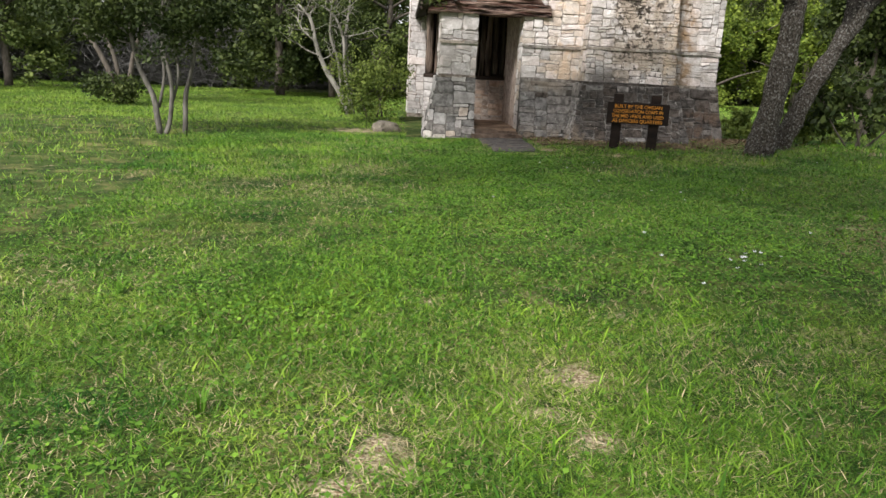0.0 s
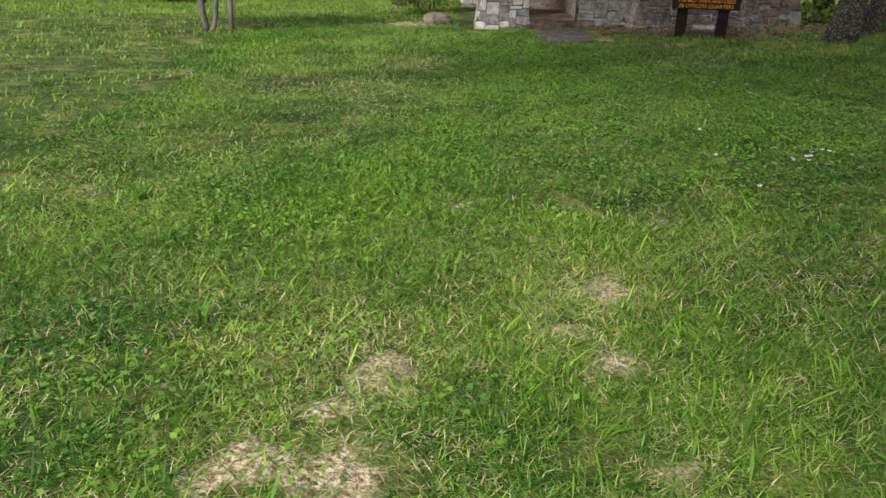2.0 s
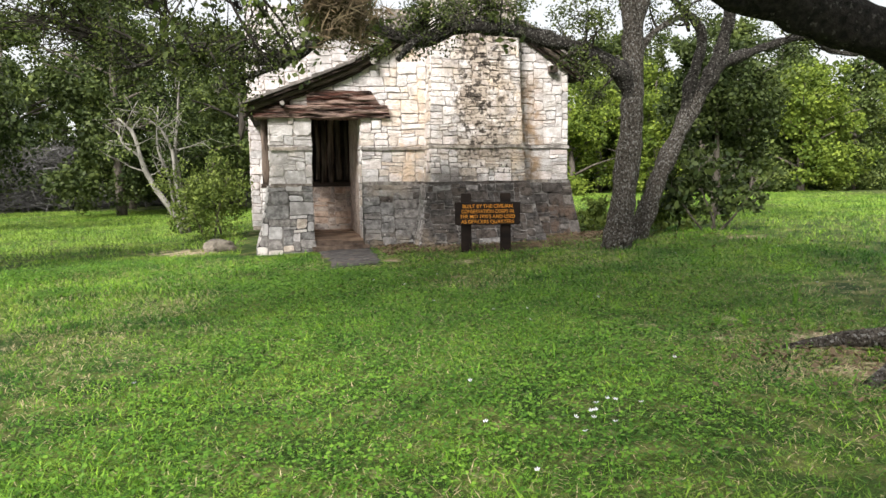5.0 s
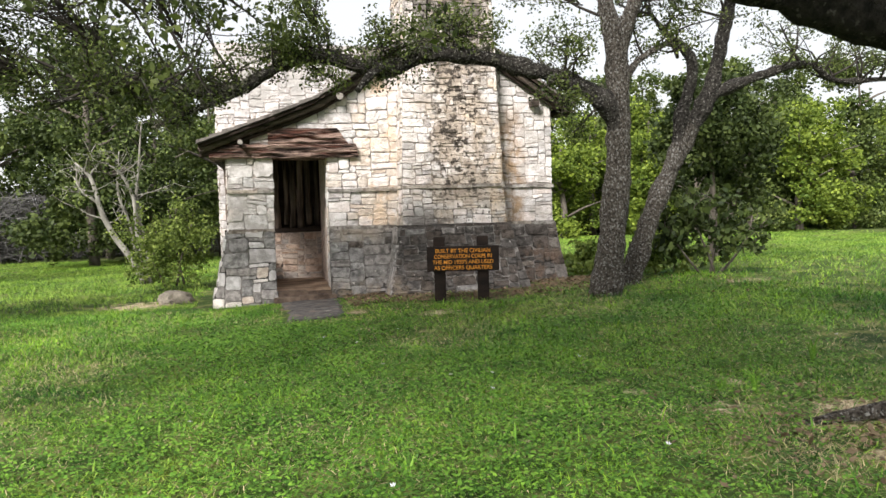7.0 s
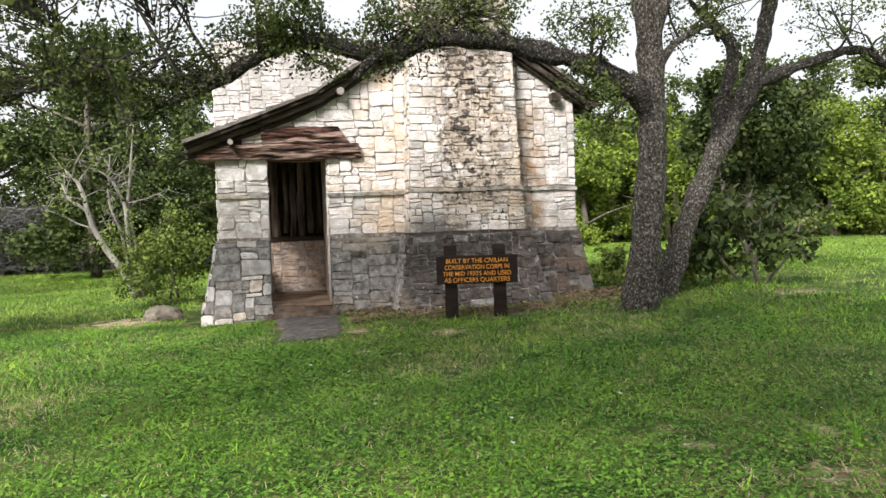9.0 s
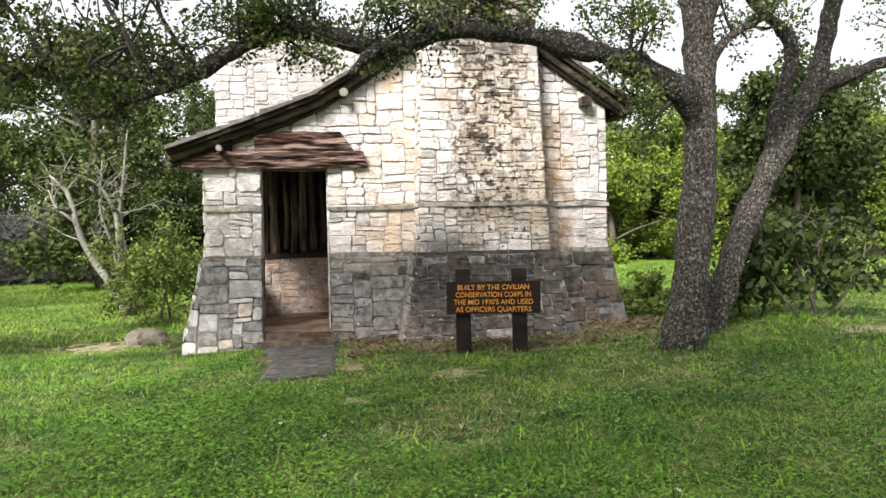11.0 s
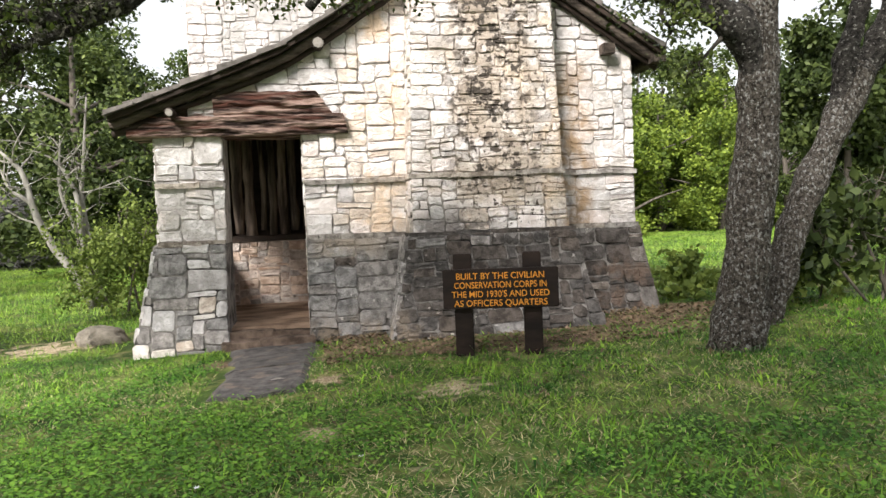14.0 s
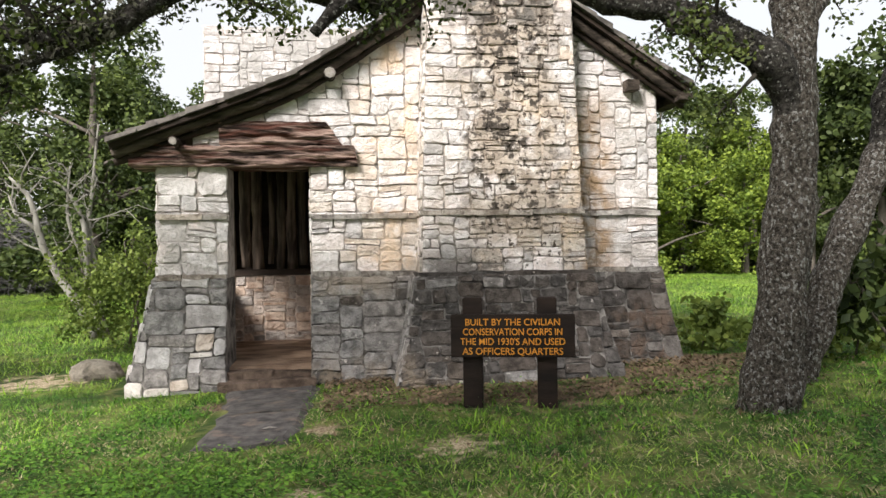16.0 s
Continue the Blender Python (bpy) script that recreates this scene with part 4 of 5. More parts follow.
def oak(label, place_parts, crowns, group="oaks beside the cabin", roof=(), moss=(), masses=(), bark=None):
    """An oak: trunk and limbs as parts, and its crown of small leaves. roof: unseen limbs and leaves added to cast
    shade.
    """
    ob = thing("oak_tree", label, "tree", group=group)
    r = np.random.default_rng(len(label))
    for name, limbs in place_parts:
        part(name, limbs_mesh(name, limbs, 16, 0.05, 0.42 if name == "limb" else 0.26), M_BARK if name == "root" else bark or (M_BARK_LIMB_SHADED if name == "limb" else M_BARK), ob)
    branches, ends = [], []
    for limb, count, reach, lift, twigs in crowns:
        b, e = grow(limb, count, reach, lift, r, twigs=twigs)
        branches += b
        ends += e
    for root, centre, radii, count in masses:  # leafy sprays: a bough from the limb, twigs, and leaves at their ends
        root, centre = Vector(root), Vector(centre)
        branches.append(([root, (root + centre) / 2 + Vector(r.normal(size=3)) * 0.08, centre], [0.022, 0.016, 0.007]))
        for _ in range(count):
            d = r.normal(size=3)
            d *= (0.35 + 0.65 * r.random() ** 0.5) / np.linalg.norm(d)
            e = centre + Vector(d * np.array(radii))
            a = root + (centre - root) * (0.4 + 0.6 * r.random())
            branches.append(([a, (a + e) / 2 + Vector(r.normal(size=3)) * 0.04, e], [0.008, 0.005, 0.003]))
            ends.append(e)
    tagged(part("branch", limbs_mesh("branch", branches, 6, 0.15, 0.1), M_TWIG_OAK, ob), kind="stuff")
    part("crown", leaves_mesh("crown", ends, 0.15, 44, 0.0245, r=r), M_LEAF_OAK, ob, "small dark green oak leaves")
    tufts = []
    for limb, count in moss:
        for p in spline(limb, [1.0] * len(limb), 0.06)[0]:
            tufts += [p + Vector(r.normal(size=3)) * 0.045 + Vector((0, 0, 0.035)) for _ in range(count)]
    if tufts:
        tagged(part("moss", leaves_mesh("moss", tufts, 0.05, 22, 0.016, long=2.6, r=r), M_MOSS, ob, "grey-green tufts of moss and lichen"), kind="stuff")
    if roof:
        ends = []
        high = []
        for limb, count, reach, lift, twigs in roof:
            b, e = grow(limb, count, reach, lift, r, twigs=2)
            ends += e + [q + Vector(r.normal(size=3)) * 0.35 for q in e]
            high += b
            root = Vector(place_parts[0][1][0][0][-1])
            mid = (root + Vector(limb[0])) / 2 + Vector((0, 0, 0.25))
            part("limb", limbs_mesh("limb", [([root - Vector((0, 0, 0.3)), mid] + list(limb), [0.15, 0.11] + [0.08, 0.06, 0.03][:len(limb)])], 10, 0.15, 0.2), bark or M_BARK, ob)
        tagged(part("branch", limbs_mesh("branch", high, 6, 0.25, 0.1), M_TWIG_OAK, ob), kind="stuff")
        part("crown", leaves_mesh("crown", ends, 0.42, 56, 0.095, r=r), M_LEAF_OAK, ob, "high unseen oak leaves added to shade the lawn")
    return ob


T1 = [(3.99, -2.3, -0.05), (4.02, -2.3, 0.12), (4.10, -2.3, 0.79), (4.20, -2.32, 1.63), (4.19, -2.38, 2.47), (4.17, -2.4, 3.02)]
LIMB = [(4.22, -2.36, 2.02), (3.95, -2.46, 2.44), (3.46, -2.45, 2.70), (2.74, -2.45, 2.88), (2.09, -2.45, 2.98), (1.69, -2.45, 2.93), (1.36, -2.47, 2.79),
        (1.04, -2.47, 2.81), (0.66, -2.45, 2.92), (0.29, -2.45, 2.89), (-0.02, -2.48, 2.72), (-0.30, -2.5, 2.55), (-0.62, -2.52, 2.49), (-1.03, -2.54, 2.52),
        (-1.35, -2.55, 2.55), (-1.70, -2.6, 2.46), (-2.15, -2.6, 2.38)]
LIMB_R = [0.09, 0.125, 0.105, 0.095, 0.09, 0.085, 0.085, 0.085, 0.08, 0.075, 0.065, 0.055, 0.048, 0.042, 0.036, 0.03, 0.02]
T1_L = [(4.17, -2.4, 2.95), (4.08, -2.4, 3.45), (3.98, -2.35, 4.0), (3.7, -2.2, 5.0)]
T1_R = [(4.19, -2.4, 2.95), (4.30, -2.4, 3.40), (4.48, -2.4, 3.8), (4.8, -2.5, 4.8)]
T1_S = [(4.28, -2.35, 2.72), (4.48, -2.3, 2.95), (4.70, -2.3, 3.10), (4.95, -2.3, 3.2), (5.05, -2.3, 3.02)]
SIDE = [(-0.25, -2.5, 2.55), (-0.5, -2.52, 2.42), (-0.78, -2.54, 2.31), (-1.18, -2.55, 2.13)]
STUB = [(1.36, -2.5, 2.80), (1.20, -2.62, 2.75), (1.08, -2.68, 2.66), (0.95, -2.7, 2.50)]
MASSES = [((1.8, -2.45, 2.95), (2.25, -2.5, 3.26), (0.48, 0.35, 0.26), 46), ((0.66, -2.45, 2.92), (0.42, -2.5, 3.56), (0.26, 0.3, 0.42), 34),
          ((0.29, -2.45, 2.89), (0.16, -2.45, 3.02), (0.58, 0.35, 0.2), 46), ((-1.0, -2.54, 2.52), (-1.95, -2.4, 2.62), (1.05, 0.6, 0.40), 50),
          ((-1.35, -2.55, 2.55), (-2.1, -2.7, 3.45), (1.0, 0.6, 0.42), 95), ((-1.7, -2.6, 2.46), (-3.0, -2.6, 2.9), (0.9, 0.6, 0.5), 55), ((-0.62, -2.52, 2.49), (-1.2, -2.7, 3.75), (0.7, 0.5, 0.3), 60), ((-0.3, -2.5, 2.55), (-0.74, -2.5, 3.32), (0.22, 0.25, 0.34), 18),
          ((-0.3, -2.5, 2.55), (-0.62, -2.5, 2.64), (0.27, 0.25, 0.2), 14), ((3.46, -2.45, 2.7), (3.5, -2.5, 3.2), (0.4, 0.35, 0.28), 22),
          ((3.46, -2.45, 2.7), (3.47, -2.5, 2.39), (0.26, 0.25, 0.2), 12), ((3.2, -2.45, 2.78), (3.25, -2.5, 2.60), (0.18, 0.2, 0.12), 6), ((3.95, -2.46, 2.44), (3.58, -2.5, 2.09), (0.12, 0.15, 0.14), 8),
          ((0.29, -2.45, 2.89), (0.65, -2.5, 2.69), (0.25, 0.2, 0.08), 12), ((1.04, -2.47, 2.81), (1.23, -2.5, 2.69), (0.22, 0.2, 0.07), 9),
          ((1.36, -2.47, 2.8), (1.25, -2.5, 3.12), (0.4, 0.3, 0.2), 20), ((4.3, -2.4, 3.4), (4.75, -2.2, 3.9), (0.5, 0.5, 0.4), 26), ((4.08, -2.4, 3.45), (3.4, -2.1, 3.9), (0.6, 0.5, 0.35), 26)]
oak("grey-barked oak with a long low limb crossing before the cabin",
    [("trunk", [(T1, [0.235, 0.195, 0.165, 0.155, 0.15, 0.13])]),
     ("limb", [(LIMB, LIMB_R), (SIDE, [0.04, 0.034, 0.028, 0.014]), (STUB, [0.05, 0.045, 0.04, 0.03])]),
     ("upper_limb", [(T1_L, [0.13, 0.11, 0.09, 0.05])]),
     ("upper_limb", [(T1_R, [0.12, 0.10, 0.085, 0.05])]),
     ("upper_limb", [(T1_S, [0.055, 0.045, 0.04, 0.035, 0.02])])],
    [(LIMB[3:10], 12, 0.45, (0.2, 0.8), 5), (LIMB[8:], 9, 0.6, (0.15, 0.8), 5), (LIMB[11:], 6, 0.7, (-0.3, 0.6), 5), (SIDE, 6, 0.4, (-0.1, 0.5), 3),
     (LIMB[1:4], 6, 0.4, (0.1, 0.6), 3), (LIMB[12:], 9, 1.0, (0.6, 0.8), 6), (T1_L[1:], 12, 1.2, (0.1, 0.7), 5), (T1_R[1:], 12, 1.2, (0.1, 0.7), 5), (T1_S, 5, 0.5, (0, 0.7), 3),
     ([(-1.6, -2.6, 2.6), (-3.0, -2.4, 3.1), (-4.6, -2.0, 3.4)], 12, 0.8, (0.0, 0.7), 5)],
    moss=[(LIMB[1:14], 4), (SIDE, 2)], masses=MASSES)

T2 = [(4.68, -1.52, -0.05), (4.77, -1.5, 0.2), (5.09, -1.5, 1.05), (5.47, -1.5, 1.82), (5.72, -1.5, 2.30)]
T2_U = [(5.70, -1.5, 2.25), (6.02, -1.5, 2.76), (6.20, -1.5, 3.5), (6.36, -1.5, 4.1), (6.5, -1.6, 5.2)]
T2_L = [(5.52, -1.5, 1.9), (5.58, -1.5, 2.45), (5.74, -1.5, 3.05), (5.62, -1.5, 3.33), (5.40, -1.45, 3.52), (5.1, -1.4, 3.9)]
T2_R = [(5.9, -1.5, 2.55), (6.13, -1.5, 2.72), (6.66, -1.5, 2.92), (7.3, -1.5, 3.12), (7.68, -1.5, 3.12), (8.05, -1.5, 2.92), (8.9, -1.5, 2.95)]
oak("leaning grey oak with forked limbs beside the cabin",
    [("trunk", [(T2, [0.19, 0.155, 0.13, 0.128, 0.13])]), ("limb", [(T2_U, [0.13, 0.10, 0.09, 0.08, 0.05])]),
     ("limb", [(T2_L, [0.10, 0.085, 0.075, 0.06, 0.045, 0.02])]), ("limb", [(T2_R, [0.10, 0.085, 0.075, 0.06, 0.05, 0.045, 0.03])])],
    [(T2_U[2:], 14, 1.1, (0.0, 0.8), 5), (T2_R[2:], 14, 0.8, (0.1, 0.8), 4), (T2_L[3:], 9, 0.8, (0, 0.8), 4)])

NEAR = [(3.75, -8.1, 1.2), (3.4, -8.08, 1.62), (2.98, -8.05, 1.91), (2.6, -8.0, 2.0), (2.13, -8.0, 2.14), (1.69, -8.0, 2.29), (1.0, -8.0, 2.6), (0.2, -8.0, 2.72), (-0.9, -8.0, 2.6)]
oak("large dark oak with a thick limb reaching over the lawn",
    [("trunk", [([(3.85, -8.1, -0.1), (3.85, -8.1, 0.3), (3.8, -8.1, 1.2), (3.9, -8.1, 2.6), (4.1, -8.2, 4.5)], [0.62, 0.46, 0.40, 0.34, 0.2])]),
     ("limb", [(NEAR, [0.2, 0.16, 0.14, 0.135, 0.13, 0.125, 0.10, 0.06, 0.03])]),
     ("root", [([(3.7, -8.15, 0.1), (3.2, -8.25, 0.06), (2.9, -8.3, 0.05), (2.6, -8.4, -0.02)], [0.2, 0.10, 0.06, 0.03])]),
     ("root", [([(3.7, -8.0, 0.1), (3.3, -7.75, 0.06), (2.95, -7.62, 0.03), (2.65, -7.55, -0.03)], [0.16, 0.07, 0.035, 0.02])])],
    [(NEAR[6:], 14, 0.6, (-0.75, 0.25), 4), (NEAR[6:], 5, 0.5, (0.2, 0.6), 3), ([(3.9, -8.1, 2.6), (4.1, -8.2, 4.5)], 12, 1.4, (0.0, 0.7), 5)],
    # roof: added limbs out of view, set so their shade falls on chosen lawn spots
    bark=M_BARK_SHADED, roof=[([(2.4, -8.1, 4.9), (0.8, -7.8, 5.1), (-2.4, -7.5, 5.2)], 34, 1.0, (0.2, 0.4), 6),
          ([(1.4, -10.4, 5.0), (-0.6, -10.9, 5.0), (-3.0, -11.0, 5.2)], 14, 1.3, (0.2, 0.4), 6), ([(0.6, -9.2, 5.2), (-3.4, -9.6, 5.3), (-7.0, -10.0, 5.4)], 7, 1.2, (0.2, 0.4), 6), ([(-2.8, -15.6, 5.0), (-1.6, -15.2, 5.0)], 13, 0.6, (0.2, 0.4), 6)])


def hanging_moss():
    """A brown ball of twigs and moss on a thin drooping twig of the near limb, with a spray of fresh leaves."""
    r = np.random.default_rng(71)
    ob = thing("hanging_moss", "brown tangle of moss and twigs hanging from a drooping oak twig", "moss", (-0.30, -9.36, 1.62))
    v, f = tube([(0.5, 1.36, 1.08), (0.3, 0.7, 0.80), (0.08, 0.15, 0.42), (0.0, 0.0, 0.05)], [0.014, 0.011, 0.008, 0.005], 6, 0.1, 0.2)
    part("twig", mesh_data("twig", v, f, True), M_TWIG_OAK, ob)
    c = r.normal(size=(64, 3)) * np.array((0.058, 0.045, 0.05)) + np.array((0.02, 0, 0.07))
    part("moss", leaves_mesh("moss", c, 0.045, 40, 0.0042, long=13, r=r), M_MOSS_BROWN, ob)
    c = r.normal(size=(26, 3)) * np.array((0.07, 0.06, 0.05)) + np.array((-0.15, 0.02, 0.17))
    part("leaves", leaves_mesh("leaves", c, 0.05, 9, 0.018, long=2.2, r=r), M_LEAF_SHRUB, ob)


hanging_moss()

# ---------------------------------------------------------------- small trees and shrubs
def sapling(name, label, place, stems, crown, leaf_mat, bark, leaf, per, clump, seed, category="tree"):
    """A many-stemmed small tree. stems: lists of offsets; crown: (centre, radii, clumps)."""
    ob = thing(name, label, category, place)
    r = np.random.default_rng(seed)
    branches, ends = [], []
    for pts, rad in stems:
        v = limbs_mesh("stem", [(pts, rad)], 8, 0.15, 0.15)
        part("stem", v, bark, ob)
        b, e = grow([Vector(p) for p in pts], 6, min(0.6, 0.4 * pts[-1][2]), (0.1, 0.8), r, start=0.5, twigs=3, radius=rad[-1] * 1.15)
        branches += b
        ends += e
    tagged(part("branch", limbs_mesh("branch", branches, 5, 0.2, 0.1), bark, ob), kind="stuff")
    c = []
    for centre, radii, count in crown:
        d = r.normal(size=(count, 3))
        d /= np.linalg.norm(d, axis=1)[:, None]
        d *= (0.35 + 0.65 * r.random(count) ** 0.5)[:, None]
        c.append(np.array(centre) + d * np.array(radii))
    c = np.concatenate(c + [np.array([tuple(e) for e in ends])])
    part("crown", leaves_mesh("crown", c, clump, per, leaf, r=r), leaf_mat, ob)
    return ob


sapling("small_tree", "slender many-stemmed young tree with dark leaves on the lawn", (-5.0, -0.95, ground_z(-5, -0.95)),
        [([(-0.02, 0, -0.05), (-0.06, 0, 0.3), (-0.11, 0, 0.58), (-0.32, 0.05, 1.02), (-0.45, 0.1, 1.6), (-0.55, 0.1, 2.4)], [0.052, 0.045, 0.04, 0.034, 0.028, 0.014]),
         ([(0.02, 0.02, -0.05), (0.12, 0.02, 0.15), (0.18, 0.0, 0.78), (0.06, 0, 1.42), (0.1, 0.1, 2.4)], [0.042, 0.038, 0.032, 0.026, 0.012]),
         ([(0.33, 0.1, -0.05), (0.35, 0.1, 0.3), (0.37, 0.1, 0.64), (0.49, 0.1, 1.1), (0.62, 0.2, 2.2)], [0.046, 0.042, 0.036, 0.028, 0.012]),
         ([(-0.04, 0.05, 0.4), (0.06, 0.05, 0.9), (0.02, 0.1, 1.5), (0.2, 0.2, 2.2)], [0.026, 0.023, 0.018, 0.008]),
         ([(0.17, 0.05, 0.5), (0.26, 0.1, 0.9), (0.2, 0.15, 1.5)], [0.024, 0.02, 0.012])],
        [((0, 0.1, 2.15), (1.4, 1.1, 0.6), 100), ((-1.0, 0, 1.75), (0.9, 0.8, 0.35), 70), ((0.8, 0, 1.75), (0.6, 0.7, 0.28), 26)], M_LEAF_DARK, M_BARK_GREY, 0.042, 52, 0.2, 3)

sapling("small_tree", "leaning grey-stemmed small tree with weeds at its foot", (-8.0, 5.5, 0.0),
        [([(0, 0, 0), (-0.25, 0, 0.8), (-0.7, 0, 1.5), (-1.5, 0, 2.2), (-2.2, 0, 2.5)], [0.07, 0.06, 0.05, 0.035, 0.02]),
         ([(0.1, 0, 0), (-0.05, 0, 1.0), (-0.5, 0.1, 2.0), (-0.6, 0.1, 3.2)], [0.055, 0.05, 0.036, 0.016]),
         ([(0.2, 0.1, 0), (0.4, 0.1, 1.1), (0.9, 0.1, 2.2), (1.1, 0.1, 3.4)], [0.06, 0.05, 0.036, 0.016])],
        [((-0.2, 0.2, 3.4), (2.4, 1.2, 0.8), 120), ((-1.8, 0, 2.6), (1.0, 0.8, 0.4), 40), ((0.0, -0.2, 0.25), (0.75, 0.5, 0.25), 50)], M_LEAF_DARK, M_BARK_FAR, 0.055, 40, 0.24, 4)

sapling("small_tree", "pale-barked straggling small tree with sparse leaves", (-2.65, 3.7, 0.0),
        [([(0.25, 0, 0), (0.02, 0, 0.5), (-0.21, 0, 0.85), (-0.43, 0, 1.31), (-0.52, 0, 1.71), (-0.61, 0, 2.0), (-0.85, 0, 2.25)], [0.062, 0.058, 0.054, 0.05, 0.042, 0.034, 0.016]),
         ([(-0.48, 0, 1.5), (-0.62, 0, 1.62), (-0.76, 0, 1.72), (-0.9, 0.1, 2.0)], [0.032, 0.028, 0.022, 0.01]),
         ([(0.3, 0.1, 0), (0.15, 0, 1.0), (0.12, 0, 1.58), (-0.08, 0, 2.04), (-0.28, 0, 2.2)], [0.045, 0.04, 0.034, 0.026, 0.012]),
         ([(0.35, 0.1, 0), (0.26, 0.1, 0.72), (0.15, 0.1, 1.53), (0.2, 0.1, 2.04), (0.3, 0.1, 3.0)], [0.045, 0.042, 0.036, 0.028, 0.012]),
         ([(0.1, 0.3, 0.2), (-0.02, 0.3, 1.1), (-0.2, 0.3, 1.7), (-0.15, 0.3, 2.5)], [0.03, 0.028, 0.022, 0.01])],
        [((-0.2, 0.4, 3.0), (1.5, 1.0, 0.6), 70), ((0.6, 0.6, 2.3), (0.45, 0.5, 0.6), 20)], M_LEAF_MID, M_BARK_PALE, 0.04, 8, 0.2, 5)

sapling("shrub", "leafy light green shrub at the cabin's corner", (-1.75, 3.0, 0.0),
        [([(0, 0, 0), (0.1, 0, 0.5), (0.3, 0, 1.1)], [0.02, 0.016, 0.008]), ([(-0.2, 0, 0), (-0.4, 0, 0.5), (-0.6, 0, 1.0)], [0.02, 0.016, 0.008]),
         ([(0.1, 0.2, 0), (0, 0.2, 0.6), (-0.1, 0.2, 1.3)], [0.02, 0.016, 0.008])],
        [((0, 0, 0.55), (0.74, 0.6, 0.54), 90), ((0.25, 0.2, 0.95), (0.45, 0.45, 0.35), 36), ((-0.5, 0, 0.4), (0.45, 0.45, 0.35), 26)], M_LEAF_SHRUB, M_BARK_FAR, 0.036, 30, 0.15, 8, "shrub")

sapling("shrub", "low broad-leaved shrub on thin leaning stems beneath the oaks", (6.35, -1.05, ground_z(6.35, -1.05)),
        [([(0, 0, -0.05), (-0.12, 0, 0.3), (-0.3, 0, 0.7), (-0.35, 0, 1.1)], [0.022, 0.018, 0.013, 0.006]), ([(0, 0, -0.05), (0.3, 0, 0.22), (0.55, 0, 0.55), (0.62, 0, 0.85)], [0.024, 0.02, 0.015, 0.007]),
         ([(-0.1, 0, -0.05), (0.05, 0.1, 0.4), (0.1, 0.1, 0.9)], [0.02, 0.016, 0.007]), ([(-0.2, 0, -0.05), (-0.5, 0, 0.3), (-0.8, 0, 0.7)], [0.018, 0.014, 0.007])],
        [((-0.2, 0, 0.5), (0.72, 0.5, 0.30), 36), ((-0.85, 0.2, 0.4), (0.45, 0.4, 0.28), 22), ((0.45, 0.1, 0.5), (0.35, 0.4, 0.26), 10)], M_LEAF_DARK, M_BARK_FAR, 0.07, 9, 0.13, 9, "shrub")

sapling("shrub", "dense dark leafy weeds between the oak trunks", (5.6, -0.6, ground_z(5.6, -0.6)),
        [([(0, 0, -0.05), (0.05, 0, 0.2), (0.1, 0, 0.45)], [0.012, 0.01, 0.005]), ([(0.3, 0, -0.05), (0.35, 0, 0.2), (0.3, 0, 0.5)], [0.012, 0.01, 0.005])],
        [((0.1, 0, 0.28), (0.8, 0.4, 0.28), 46)], M_LEAF_SHRUB, M_BARK_FAR, 0.05, 16, 0.11, 19, "shrub")

sapling("shrub", "dark evergreen shrub behind the leaning oak", (8.4, 2.3, 0.1),
        [([(0, 0, 0), (0.05, 0, 1.2), (0, 0, 3.0)], [0.09, 0.06, 0.02]), ([(0.1, 0, 0), (0.5, 0, 1.0), (0.9, 0, 2.2)], [0.05, 0.035, 0.015])],
        [((0.1, 0, 2.4), (1.3, 1.1, 0.85), 150), ((0.1, 0, 3.2), (0.95, 0.8, 0.8), 80), ((0.9, 0, 1.6), (0.6, 0.6, 0.45), 18)], M_LEAF_DARK, M_BARK_FAR, 0.06, 46, 0.22, 11, "shrub")

sapling("shrub", "small leafy plant at the wall's foot", (4.75, 0.2, 0.1),
        [([(0, 0, -0.05), (0.05, 0, 0.2), (0.1, 0, 0.4)], [0.01, 0.008, 0.005])], [((0.05, 0, 0.16), (0.75, 0.4, 0.18), 52)], M_LEAF_SHRUB, M_BARK_FAR, 0.055, 12, 0.1, 12, "plant")


